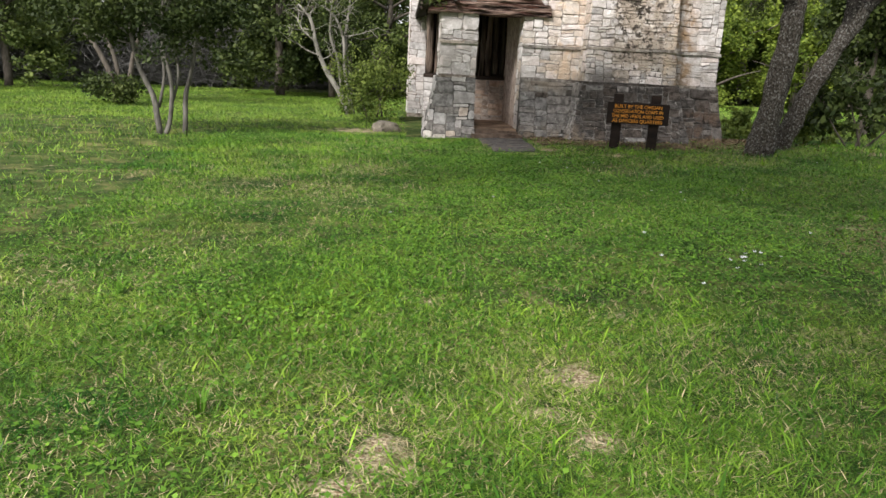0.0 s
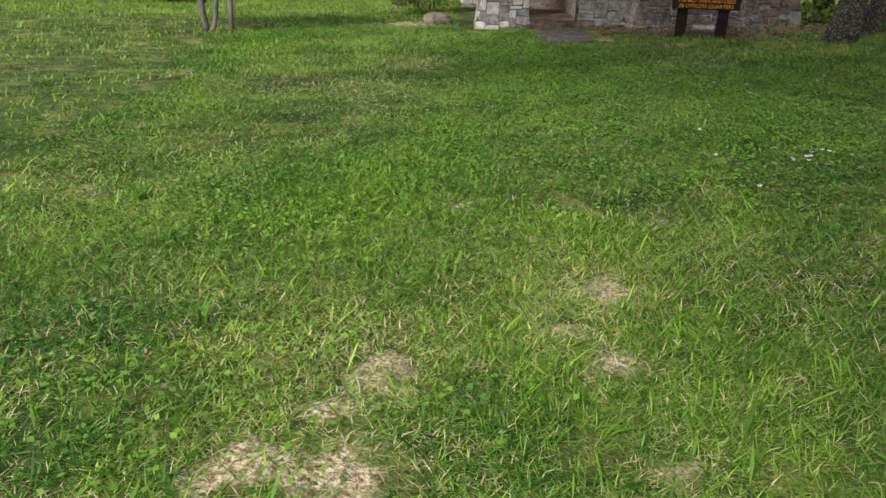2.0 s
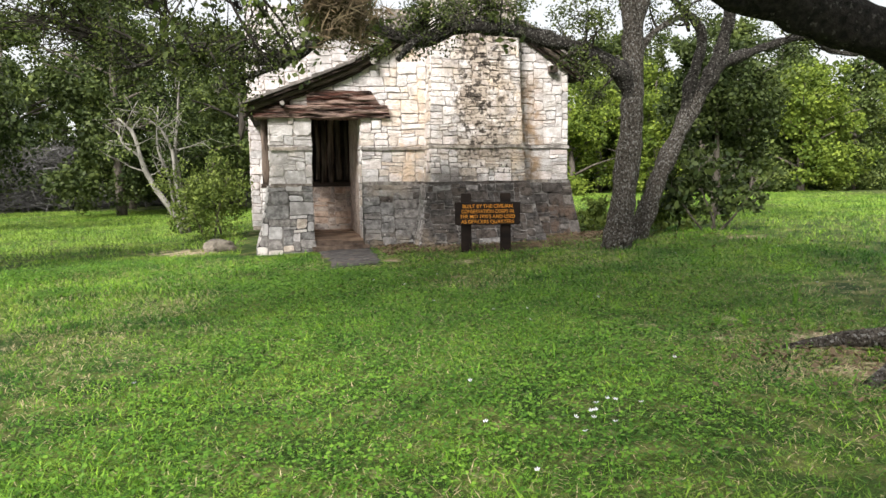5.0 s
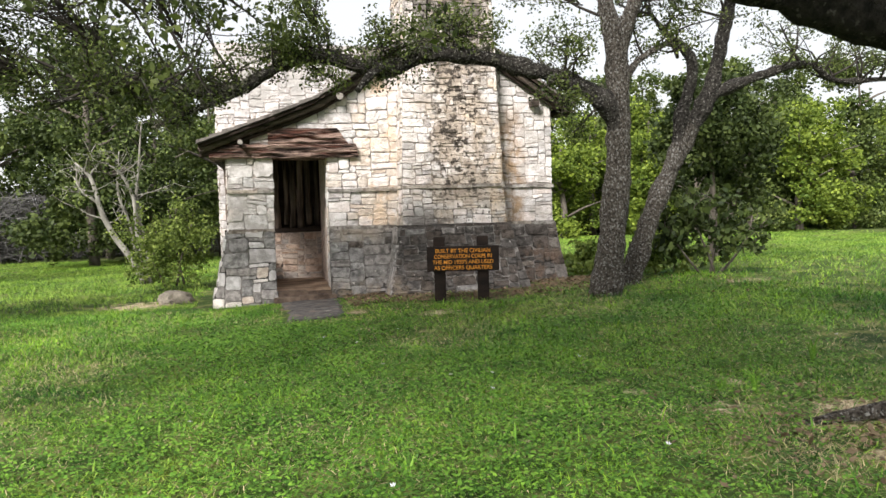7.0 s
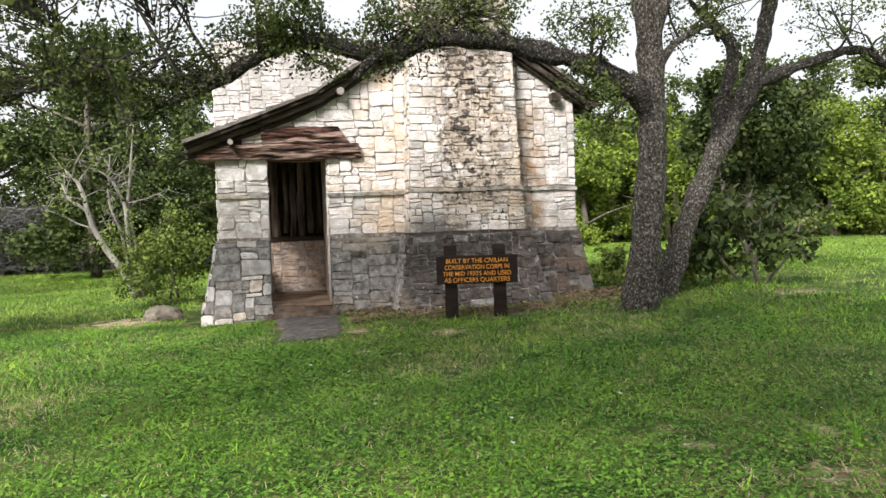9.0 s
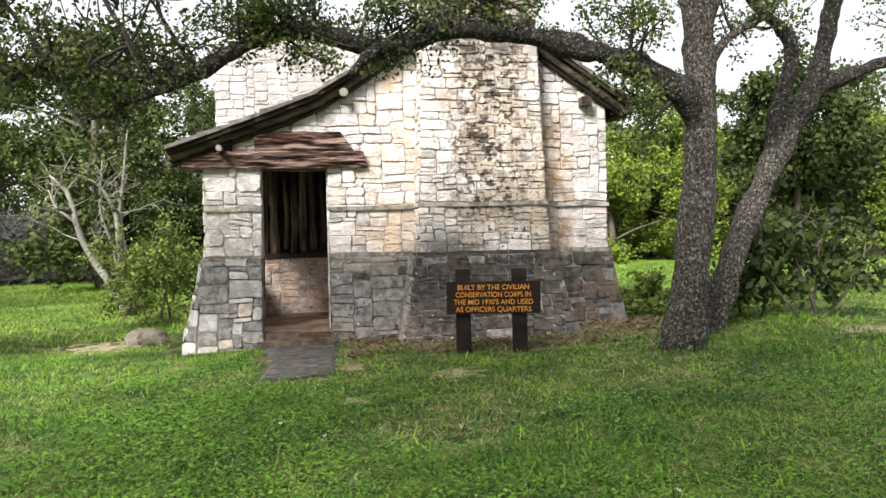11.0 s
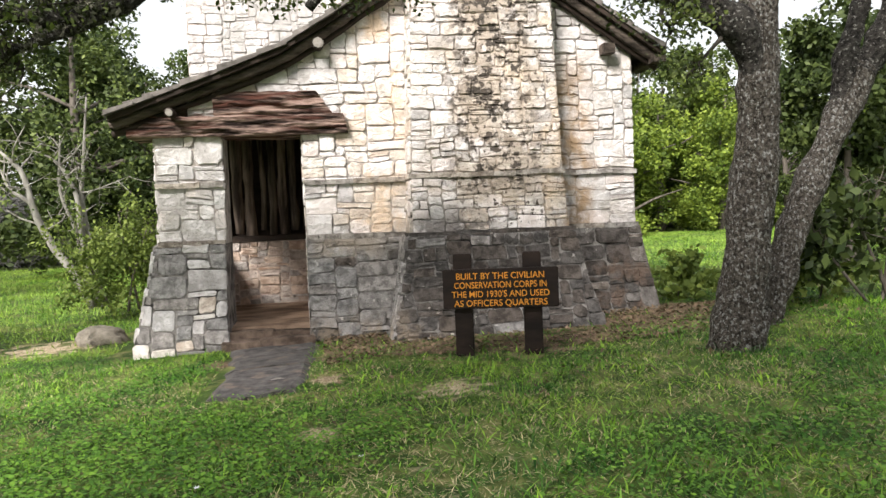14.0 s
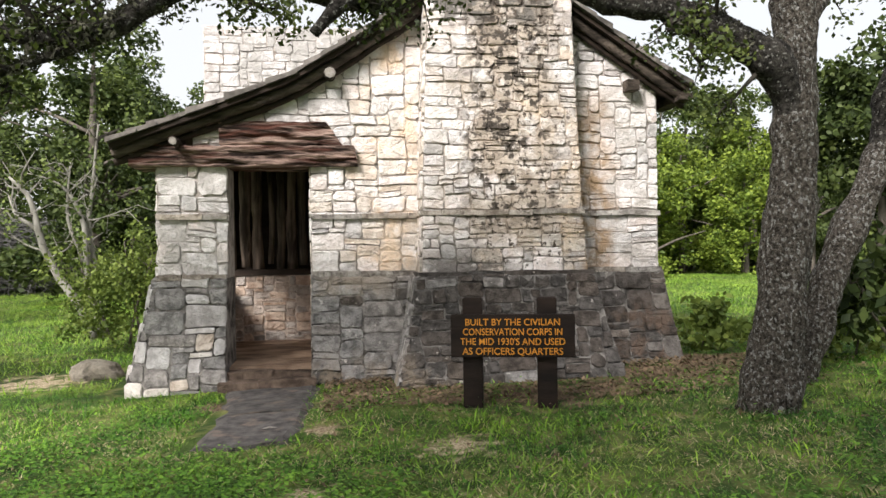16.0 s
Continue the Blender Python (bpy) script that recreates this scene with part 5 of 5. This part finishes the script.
# ---------------------------------------------------------------- woods round the meadow
def wood_tree(label, height, width, leaf_mat, seed, low=0.15, leaf=0.10, clumps=288, per=36, bark=None):
    """A wild tree of the wood's edge, crown reaching low, uneven, with gaps."""
    r = np.random.default_rng(seed)
    ob = thing("woodland_tree", label, "tree", group="trees at the wood's edge")
    limbs = [([(0, 0, -0.1), (0.1, 0, height * 0.3), (-0.1, 0.1, height * 0.6), (0, 0, height * 0.92)], [0.16, 0.13, 0.09, 0.03])]
    for _ in range(9):
        a = r.random() * 6.28
        z = height * (0.2 + 0.6 * r.random())
        ln = width * (0.5 + 0.5 * r.random())
        limbs.append(([(0, 0, z), (math.cos(a) * ln * 0.5, math.sin(a) * ln * 0.5, z + 0.25 * ln), (math.cos(a) * ln, math.sin(a) * ln, z + 0.4 * ln)], [0.06, 0.04, 0.015]))
    part("trunk", limbs_mesh("trunk", limbs, 7, 0.4, 0.15), bark or M_BARK_FAR, ob)
    blobs = []
    for _ in range(24):
        a = r.random() * 6.28
        k = r.random() ** 0.5 * 0.75
        z = low + (1 - low) * r.random()
        blobs.append(((math.cos(a) * width * k * (1.15 - 0.6 * z), math.sin(a) * width * k * (1.15 - 0.6 * z), height * z), width * (0.22 + 0.22 * r.random())))
    c = []
    for centre, rad in blobs:
        n = clumps // 24
        d = r.normal(size=(n, 3))
        d /= np.linalg.norm(d, axis=1)[:, None]
        d *= (0.55 + 0.45 * r.random(n))[:, None]
        c.append(np.array(centre) + d * np.array((rad, rad, rad * 0.6)))
    c = np.concatenate(c)
    c[:, 2] = np.maximum(c[:, 2], 0.15)
    part("crown", leaves_mesh("crown", c, 0.34, per, leaf, flat=0.3, r=r), leaf_mat, ob)
    return ob


KINDS = [wood_tree("tall dark green tree at the wood's edge", 7.5, 2.6, M_LEAF_DARK, 21, 0.12),
         wood_tree("green broad-leaved tree at the wood's edge", 6.5, 2.5, M_LEAF_MID, 22, 0.08),
         wood_tree("bright yellow-green bushy tree at the wood's edge", 4.6, 2.3, M_LEAF_BRIGHT, 23, 0.0, 0.09, 312, 38),
         wood_tree("bushy green tree at the wood's edge", 5.0, 2.4, M_LEAF_MID, 24, 0.0, 0.095, 288, 36),
         wood_tree("thin tall grey-green tree at the wood's edge", 8.5, 2.2, M_LEAF_MID, 25, 0.4, 0.10, 192, 38)]
# kind, x, y, turn, size; the first of each kind is moved, the others are copies
SPOTS = [(2, 12.6, 17.5, 40, 1.0), (2, 21.5, 17.0, 100, 1.15), (2, 16.0, 19.0, 10, 1.1), (2, 9.2, 20.0, 200, 1.0), (2, 26.5, 16.5, 250, 1.0),
         (3, 18.5, 15.5, 30, 1.0), (3, 14.2, 20.5, 80, 1.25), (3, 24.0, 20.0, 140, 1.2), (3, 7.0, 22.0, 300, 1.1), (3, 30.0, 13.0, 20, 1.3), (3, 11.0, 21.0, 120, 1.2),
         (0, 14.5, 23.5, 60, 1.0), (0, 19.5, 21.5, 160, 1.0), (0, 26.0, 24.0, 210, 1.1), (0, 31.0, 19.0, 310, 1.1), (0, 9.5, 26.0, 30, 1.0), (0, 34.0, 10.0, 90, 1.1),
         (1, 17.0, 25.0, 0, 1.15), (1, 23.0, 25.0, 70, 1.2), (1, 12.0, 27.0, 140, 1.1), (1, 28.5, 21.0, 220, 1.2),
         (0, -7.0, 21.5, 20, 1.0), (1, -10.5, 19.5, 110, 1.0), (3, -14.5, 16.5, 200, 1.25), (0, -18.0, 12.0, 290, 1.0), (0, -4.0, 23.5, 70, 1.0),
         (1, -5.8, 17.2, 10, 0.95), (1, -9.0, 24.0, 100, 1.2), (1, -12.5, 22.5, 190, 1.2), (1, -16.5, 19.5, 280, 1.2), (1, -21.0, 14.0, 50, 1.2), (1, -2.5, 20.0, 150, 1.0),
         (4, -8.0, 26.0, 0, 1.1), (4, -14.0, 25.0, 90, 1.1), (4, -19.0, 20.0, 180, 1.1), (4, -4.5, 27.5, 270, 1.0), (4, -24.0, 11.0, 40, 1.1), (4, 21.0, 29.0, 30, 1.1), (4, 29.0, 27.0, 60, 1.1),
         (0, -3.6, 12.9, 220, 0.75), (1, -5.6, 14.0, 60, 0.8), (3, -1.8, 15.5, 160, 1.0), (0, -0.5, 26, 10, 1.0), (1, 3.5, 27, 60, 1.0), (1, -13.0, 10.5, 140, 0.8), (3, -15.5, 7.5, 140, 1.0),
         (0, -5.3, 12.8, 130, 1.0), (2, 10.4, 15.2, 330, 0.9), (2, 19.8, 14.2, 190, 1.05), (2, 14.0, 15.8, 75, 0.85), (3, 23.0, 15.0, 15, 0.9), (0, 16.2, 15.6, 45, 0.7), (3, 7.6, 17.5, 210, 0.9), (1, 27.5, 13.5, 85, 0.8)]
used = set()
for kind, px, py, turn, size in SPOTS:
    m = pose(px, py, 0, 0, 0, turn) @ Matrix.Scale(size, 4)
    if kind in used:
        copy = copy_thing(KINDS[kind], m)
        copy.scale = (size, size, size * random.uniform(0.92, 1.08))
    else:
        KINDS[kind].matrix_basis = m
        used.add(kind)


def brush():
    """Grey dead brushwood under the trees across the meadow."""
    r = np.random.default_rng(31)
    n = 26000
    t = r.random(n)
    base = np.stack([-20 + 19 * t, 14.0 + 7.5 * t + r.normal(size=n) * 0.9, 0.05 + 2.1 * r.random(n) ** 1.2], axis=1)
    d = r.normal(size=(n, 3)) * np.array((1, 0.6, 0.55))
    d /= np.linalg.norm(d, axis=1)[:, None]
    ln = (0.4 + 1.1 * r.random(n))[:, None]
    w = np.cross(d, r.normal(size=(n, 3)))
    w /= np.linalg.norm(w, axis=1)[:, None]
    w *= (0.004 + 0.012 * r.random(n) ** 2)[:, None]
    a, b = base - d * ln / 2, base + d * ln / 2
    quad = np.stack([a - w, a + w, b + w * 0.4, b - w * 0.4], axis=1)
    ob = new("brushwood", array_mesh("brushwood", quad, 4))
    ob.data.materials.append(M_TWIG)
    tagged(ob, "tangled grey dead brushwood under the trees", "brushwood", kind="stuff")


brush()


def undergrowth(name, label, x0, x1, y0, y1, n, high, mat, seed):
    r = np.random.default_rng(seed)
    t = r.random(n)
    c = np.stack([x0 + (x1 - x0) * t, y0 + (y1 - y0) * t + r.normal(size=n) * 1.4, high * r.random(n) ** 1.2 + 0.1], axis=1)
    ob = new(name, leaves_mesh(name, c, 0.4, 40, 0.11, r=r))
    ob.data.materials.append(mat)
    tagged(ob, label, "undergrowth", kind="stuff")


undergrowth("undergrowth", "dark low undergrowth along the wood's edge", -24, 0, 14, 25, 560, 2.3, M_LEAF_DARK, 41)
undergrowth("undergrowth", "dark low undergrowth along the wood's edge", 5, 36, 25, 19, 620, 2.8, M_LEAF_DARK, 42)
undergrowth("far_woods", "dense dark woods behind the meadow", -34, 4, 22, 33, 1100, 7.0, M_LEAF_DARK, 43)
undergrowth("far_woods", "dense dark woods behind the meadow", 4, 46, 33, 22, 1000, 6.0, M_LEAF_DARK, 44)


# ---------------------------------------------------------------- loose things
def rock():
    bm = bmesh.new()
    bmesh.ops.create_icosphere(bm, subdivisions=4, radius=1)
    for v in bm.verts:
        v.co = v.co * (1 + 0.30 * noise.noise(v.co * 1.1 + Vector((3, 1, 7))) + 0.16 * abs(noise.noise(v.co * 2.6)) + 0.05 * noise.noise(v.co * 7))
        v.co = Vector((v.co.x * 0.25, v.co.y * 0.16, v.co.z * 0.13))
    me = bpy.data.meshes.new("boulder")
    bm.to_mesh(me)
    bm.free()
    me.materials.append(M_ROCK)
    me.polygons.foreach_set("use_smooth", [True] * len(me.polygons))
    ob = new("boulder", me)
    ob.location = (-1.50, 1.0, ground_z(-1.5, 1.0) + 0.04)
    tagged(ob, "pale rounded limestone boulder on bare soil", "rock")


rock()


def flower(place, size):
    ob = thing("white_flower", "small white wild flower in the grass", "flower", place, "white flowers in the lawn")
    v, f = tube([(0, 0, 0), (0.005, 0, 0.05), (0, 0, 0.09)], [0.0015, 0.0015, 0.001], 5, 0.05, 0)
    part("stem", mesh_data("stem", v, f, True), M_CLOVER, ob)
    verts, faces = [(0, 0, 0.09)], []
    for i in range(6):
        a = i * math.pi / 3
        for da, rr, z in ((-0.35, 0.7, 0.094), (0, 1, 0.10), (0.35, 0.7, 0.094)):
            verts.append((math.cos(a + da) * rr * size, math.sin(a + da) * rr * size, z))
        k = 1 + 3 * i
        faces.append((0, k, k + 1, k + 2))
    part("petals", mesh_data("petals", verts, faces), M_PETAL, ob)
    return ob


first = flower((0.86, -8.72, ground_z(0.86, -8.72)), 0.014)
for i in range(30):
    if i < 9:
        fx, fy = 0.95 + random.uniform(-0.28, 0.28), -8.66 + random.uniform(-0.25, 0.25)
    elif i < 12:
        fx, fy = 1.3 + random.uniform(-0.2, 0.2), -6.35 + random.uniform(-0.3, 0.3)
    else:
        fx, fy = random.uniform(-1.5, 5.5), random.uniform(-9.5, -2.6)
    copy_thing(first, pose(fx, fy, ground_z(fx, fy), random.uniform(-20, 20), random.uniform(-20, 20), random.uniform(0, 360)))

stick = thing("fallen_leaf", "pale dry leaf lying on the paving", "leaf", (0.58, -2.05, ground_z(0.58, -2.05) + 0.05))
part("blade", mesh_data("blade", [(-0.05, -0.012, 0), (0.0, -0.022, 0.008), (0.06, 0.01, 0.002), (0.0, 0.015, 0.01)], [(0, 1, 2, 3)]), M_CUT, stick)


# ---------------------------------------------------------------- grass
def litter():
    """Fallen brown leaves on the soil along the wall's foot and under the oaks."""
    r = np.random.default_rng(61)
    n = 7000
    k = n * 9 // 10
    x = np.concatenate([0.9 + 4.0 * r.random(k), 0.8 + 5.5 * r.random(n - k)])
    y = np.concatenate([-0.35 - 1.3 * r.random(k) ** 1.4, -0.8 - 2.6 * r.random(n - k)])
    m = 900
    x, y = np.concatenate([x, 2.85 + 0.45 * r.normal(size=m)]), np.concatenate([y, -7.9 + 0.5 * r.normal(size=m)])
    inside = ((x > 1.5) & (x < 3.65) & (y > -0.95)) | ((x < 0.85) & (y > -2.4)) | (y > -0.3)
    x, y = x[~inside], y[~inside]
    n = len(x)
    c = np.stack([x, y, ground_z(x, y) + 0.02 + 0.02 * r.random(n)], axis=1)
    a = r.random(n) * 6.283
    e = np.stack([np.cos(a), np.sin(a), 0.35 * r.normal(size=n)], axis=1)
    s = np.stack([-np.sin(a), np.cos(a), 0.35 * r.normal(size=n)], axis=1)
    k = (0.011 + 0.018 * r.random(n))[:, None]
    ob = new("leaf_litter", array_mesh("leaf_litter", np.stack([c - e * k, c - s * k * 0.5, c + e * k, c + s * k * 0.5], axis=1), 4))
    ob.data.materials.append(M_LEAF_DRY)
    tagged(ob, "scattered dry brown fallen leaves on the soil", "leaves", kind="stuff")


litter()


def free_ground(x, y):
    """Where turf may grow: not in the cabin, on the path, or on bare soil."""
    inside = (x > -1.15) & (x < 4.3) & (y > -0.28) & (y < 6.6)
    inside |= (x > 1.5) & (x < 3.65) & (y > -0.9) & (y < 0)
    inside |= (x > 0.05) & (x < 0.77) & (y > -2.3) & (y < 0)
    keep = np.ones(len(x))
    for bx, by, br in BARE:
        d = np.hypot(x - bx, y - by)
        keep *= 0.22 + 0.78 * smooth(0.45 * br, 1.35 * br, d)
    worn = smooth(-4.2, -1.2, y) * smooth(0.3, 1.2, x) * smooth(6.5, 4.5, x)
    keep *= 1 - 0.5 * worn
    return ~inside, keep


def waves(x, y, k, seed):
    r = np.random.default_rng(seed)
    s = np.zeros(len(x))
    for _ in range(6):
        a = r.random() * 6.28
        f = k * (0.6 + 0.9 * r.random())
        s += np.sin(f * (x * math.cos(a) + y * math.sin(a)) + r.random() * 6.28)
    return s / 6


def blades(name, label, x0, x1, y0, y1, n, length, width, mat, seed, lean=0.55, patchy=0.35, hole=None, only=None, simple=False):
    r = np.random.default_rng(seed)
    x, y = x0 + (x1 - x0) * r.random(n), y0 + (y1 - y0) * r.random(n)
    ok, keep = free_ground(x, y)
    lush = waves(x, y, 2.2, seed + 1) + 0.6 * waves(x, y, 6.0, seed + 2)
    ok &= r.random(n) < keep * np.clip(0.9 + patchy * 2.0 * lush, 0.5, 1)
    if hole:
        ok &= ~((x > hole[0]) & (x < hole[1]) & (y > hole[2]) & (y < hole[3]))
    if only is not None:
        ok &= only(x, y) > r.random(n)
    ok &= r.random(n) > 0.8 * np.exp(-((x + 0.1) ** 2 + (y + 3.7) ** 2) / 0.7) + 0.7 * np.exp(-((x - 0.95) ** 2 + (y + 8.7) ** 2) / 0.5) + 0.5 * np.exp(-((x - 1.3) ** 2 + (y + 3.1) ** 2) / 0.4)
    x, y, lush = x[ok], y[ok], lush[ok]
    n = len(x)
    z = ground_z(x, y)
    h = length * (0.45 + 0.8 * r.random(n)) * np.clip(1 + 0.45 * lush, 0.75, 1.6)
    a = r.random(n) * 6.283
    tilt = lean * (0.3 + 1.2 * r.random(n))
    d = np.stack([np.cos(a) * tilt, np.sin(a) * tilt, np.ones(n)], axis=1)
    d /= np.linalg.norm(d, axis=1)[:, None]
    s = np.stack([-np.sin(a), np.cos(a), np.zeros(n)], axis=1)
    w = (width * (0.6 + 0.8 * r.random(n)))[:, None]
    p = np.stack([x, y, z - 0.01], axis=1)
    mid = p + d * (h * 0.5)[:, None]
    bend = np.stack([np.cos(a), np.sin(a), -0.6 * np.ones(n)], axis=1) * (h * 0.28 * r.random(n))[:, None]
    tip = p + d * h[:, None] + bend
    if simple:
        face = np.stack([p + s * w * 0.9, tip, p - s * w * 0.9], axis=1)
    else:
        face = np.stack([p, mid + s * w, tip, mid - s * w], axis=1)
    ob = new(name, array_mesh(name, face, 3 if simple else 4))
    ob.data.materials.append(mat)
    tagged(ob, label, "grass", kind="stuff")


def by_roots(x, y):
    """Dry ground round the roots of the near oak."""
    return np.exp(-((x - 2.9) ** 2 / 0.5 + (y + 7.7) ** 2 / 0.9))


def near_bare(x, y):
    """How near a spot of the lawn lies to the bare patches."""
    k = np.zeros(len(x))
    for bx, by, br in BARE:
        k = np.maximum(k, smooth(3.2 * br, 0.8 * br, np.hypot(x - bx, y - by)))
    return k


def clover(name, label, n, seed):
    """Low round leaves, in mats."""
    r = np.random.default_rng(seed)
    x, y = -6 + 12 * r.random(n), -12.8 + 12.2 * r.random(n)
    ok, keep = free_ground(x, y)
    mat_here = waves(x, y, 1.3, 77) + 0.5 * waves(x, y, 3.5, 78)
    mat_here += 1.0 * np.exp(-((x + 2.3) ** 2 + (y + 11.3) ** 2) / 0.5) + 0.9 * np.exp(-((x + 1.9) ** 2 + (y + 10.2) ** 2) / 0.4) + 0.8 * np.exp(-((x - 0.3) ** 2 + (y + 7.6) ** 2) / 2.5) + 0.4 * np.exp(-((x + 0.2) ** 2 + (y + 3.3) ** 2) / 0.6)
    mat_here += 0.9 * np.exp(-((x - 0.95) ** 2 + (y + 8.7) ** 2) / 0.35) + 0.6 * np.exp(-((x + 0.15) ** 2 + (y + 3.7) ** 2) / 0.9) + 0.7 * np.exp(-((x - 0.1) ** 2 + (y + 4.7) ** 2) / 1.0) + 0.8 * np.exp(-((x - 1.3) ** 2 + (y + 3.1) ** 2) / 0.5) + 0.6 * np.exp(-((x - 1.2) ** 2 + (y + 7.5) ** 2) / 3)
    fade = smooth(6, 3.8, np.abs(x)) * (0.3 + 0.7 * smooth(-10.3, -9.2, y)) * smooth(-0.6, -1.2, y)
    ok &= (r.random(n) < keep * fade) & (r.random(n) < np.clip(0.05 + (1.1 + 0.55 * smooth(-6.0, -4.0, y)) * mat_here, 0.02, 0.92))
    x, y = x[ok], y[ok]
    n = len(x)
    c = np.stack([x, y, ground_z(x, y) + 0.022 + 0.045 * r.random(n)], axis=1)
    a = r.random(n) * 6.283
    t = 0.25
    e = np.stack([np.cos(a), np.sin(a), t * r.normal(size=n)], axis=1)
    s = np.stack([-np.sin(a), np.cos(a), t * r.normal(size=n)], axis=1)
    k = ((0.0055 + 0.008 * r.random(n)) * (1 + 0.3 * smooth(-6.0, -3.8, y)))[:, None]
    quad = np.stack([c - e * k, c - s * k * 0.8 + e * k * 0.2, c + e * k, c + s * k * 0.8 + e * k * 0.2], axis=1)
    ob = new(name, array_mesh(name, quad, 4))
    ob.data.materials.append(M_CLOVER)
    tagged(ob, label, "clover", kind="stuff")


blades("lawn_grass", "short green meadow grass", -3.6, 4.2, -12.9, -5.0, 230000, 0.056, 0.0024, M_GRASS, 51, lean=2.0, patchy=0.3)
blades("lawn_grass", "short green meadow grass", -4.2, 6.5, -5.0, 0.5, 170000, 0.055, 0.0036, M_GRASS, 52, lean=1.4, simple=True)
blades("lawn_grass", "green meadow grass", -16, 18, -11, 16, 120000, 0.085, 0.0075, M_GRASS, 53, lean=1.1, simple=True, hole=(-3.8, 5.5, -13, 0.2))
# paler blades over the open meadow: its sunlight put into the grass colour
blades("pale_grass", "meadow grass in a paler green for the sunlit open", -16, 18, -3.5, 16, 80000, 0.10, 0.0075, M_GRASS_PALE_LIT, 63, lean=1.1, simple=True, hole=(-3.8, 5.5, -13, 0.2))
blades("meadow_grass", "taller pale seeding meadow grass", -16, -1.3, 1.5, 16, 90000, 0.10, 0.0075, M_GRASS_PALE_LIT, 61, lean=1.4, simple=True)
blades("meadow_grass", "taller pale seeding meadow grass", 4.4, 20, 1.0, 16, 80000, 0.10, 0.0075, M_GRASS_PALE_LIT, 62, lean=1.4, simple=True)
blades("lawn_grass", "fine short meadow grass", -3.4, 1.8, -12.7, -8.6, 150000, 0.052, 0.0022, M_GRASS, 57, lean=2.4, patchy=0.3, simple=True)
blades("dry_grass", "scattered dry straw-coloured grass", -3.6, 4.2, -12.9, -1.0, 80000, 0.055, 0.0020, M_STRAW, 54, lean=3.0)
blades("dry_grass", "matted dry grass round the bare spots", -2.6, 0.6, -12.4, -9.0, 40000, 0.050, 0.0016, M_STRAW, 58, lean=3.5, only=near_bare)
blades("dry_grass", "thin dry thatch among the near grass", -3.2, 1.4, -12.5, -9.6, 30000, 0.050, 0.0015, M_STRAW, 59, lean=3.5)
# pale blades mixed in to paint the stronger sunlight on the near lawn
blades("lawn_grass", "short grass in a paler green for the sunlit near lawn", -3.2, 1.6, -12.6, -9.4, 110000, 0.050, 0.0026, M_GRASS_PALE_LIT, 63, lean=2.4, patchy=0.5, simple=True)
blades("coarse_grass", "tufts of coarse broad-bladed grass", -4.5, 5.5, -12.4, -1.0, 12000, 0.11, 0.0040, M_GRASS, 56, lean=1.7, patchy=0.8)
blades("dry_grass", "dry straw among the grass before the cabin", -4.0, 6.5, -6.5, -0.6, 26000, 0.07, 0.0026, M_STRAW, 64, lean=2.6, patchy=0.8, simple=True)
blades("dry_grass", "matted dry grass round the oak roots", 1.6, 3.7, -9.2, -6.2, 22000, 0.07, 0.0024, M_STRAW, 65, lean=3.0, only=by_roots, simple=True)
blades("coarse_grass", "coarse uneven grass before the cabin", -4.0, 6.5, -5.5, -0.6, 16000, 0.10, 0.0046, M_GRASS, 60, lean=1.4, patchy=0.9)
clover("clover_mat", "low round-leaved clover among the grass", 460000, 55)


def tuft(place, n, length, seed):
    """A tall tuft of coarse grass standing out of the lawn."""
    r = np.random.default_rng(seed)
    ob = thing("grass_tuft", "tall tuft of pale green grass in the lawn", "grass", place, "tall grass tufts in the lawn")
    for _ in range(n):
        a, h, out = r.random() * 6.283, length * (0.55 + 0.6 * r.random()), 0.25 + 0.5 * r.random()
        e, q = np.array((math.cos(a), math.sin(a), 0)), np.array((-math.sin(a), math.cos(a), 0))
        up = np.array((0, 0, 1.0))
        line = [e * 0.012, e * out * h * 0.35 + up * h * 0.55, e * out * h + up * h * (0.95 - 0.3 * out)]
        verts = [tuple(p + q * w) for p, w in zip(line, (0.004, 0.0045, 0.0006))] + [tuple(p - q * w) for p, w in zip(line, (0.004, 0.0045, 0.0006))]
        part("blade", mesh_data("blade", verts, [(0, 1, 4, 3), (1, 2, 5, 4)]), M_CLOVER, ob)
    return ob


for i, (tx, ty, count, high) in enumerate(((3.73, -6.34, 12, 0.24), (2.87, -6.9, 14, 0.16), (2.7, -6.8, 10, 0.14), (3.3, -6.5, 9, 0.12), (-1.9, -10.6, 10, 0.12), (2.2, -5.6, 10, 0.11), (-2.6, -9.4, 12, 0.14))):
    tuft((tx, ty, ground_z(tx, ty) - 0.01), count, high, 90 + i)
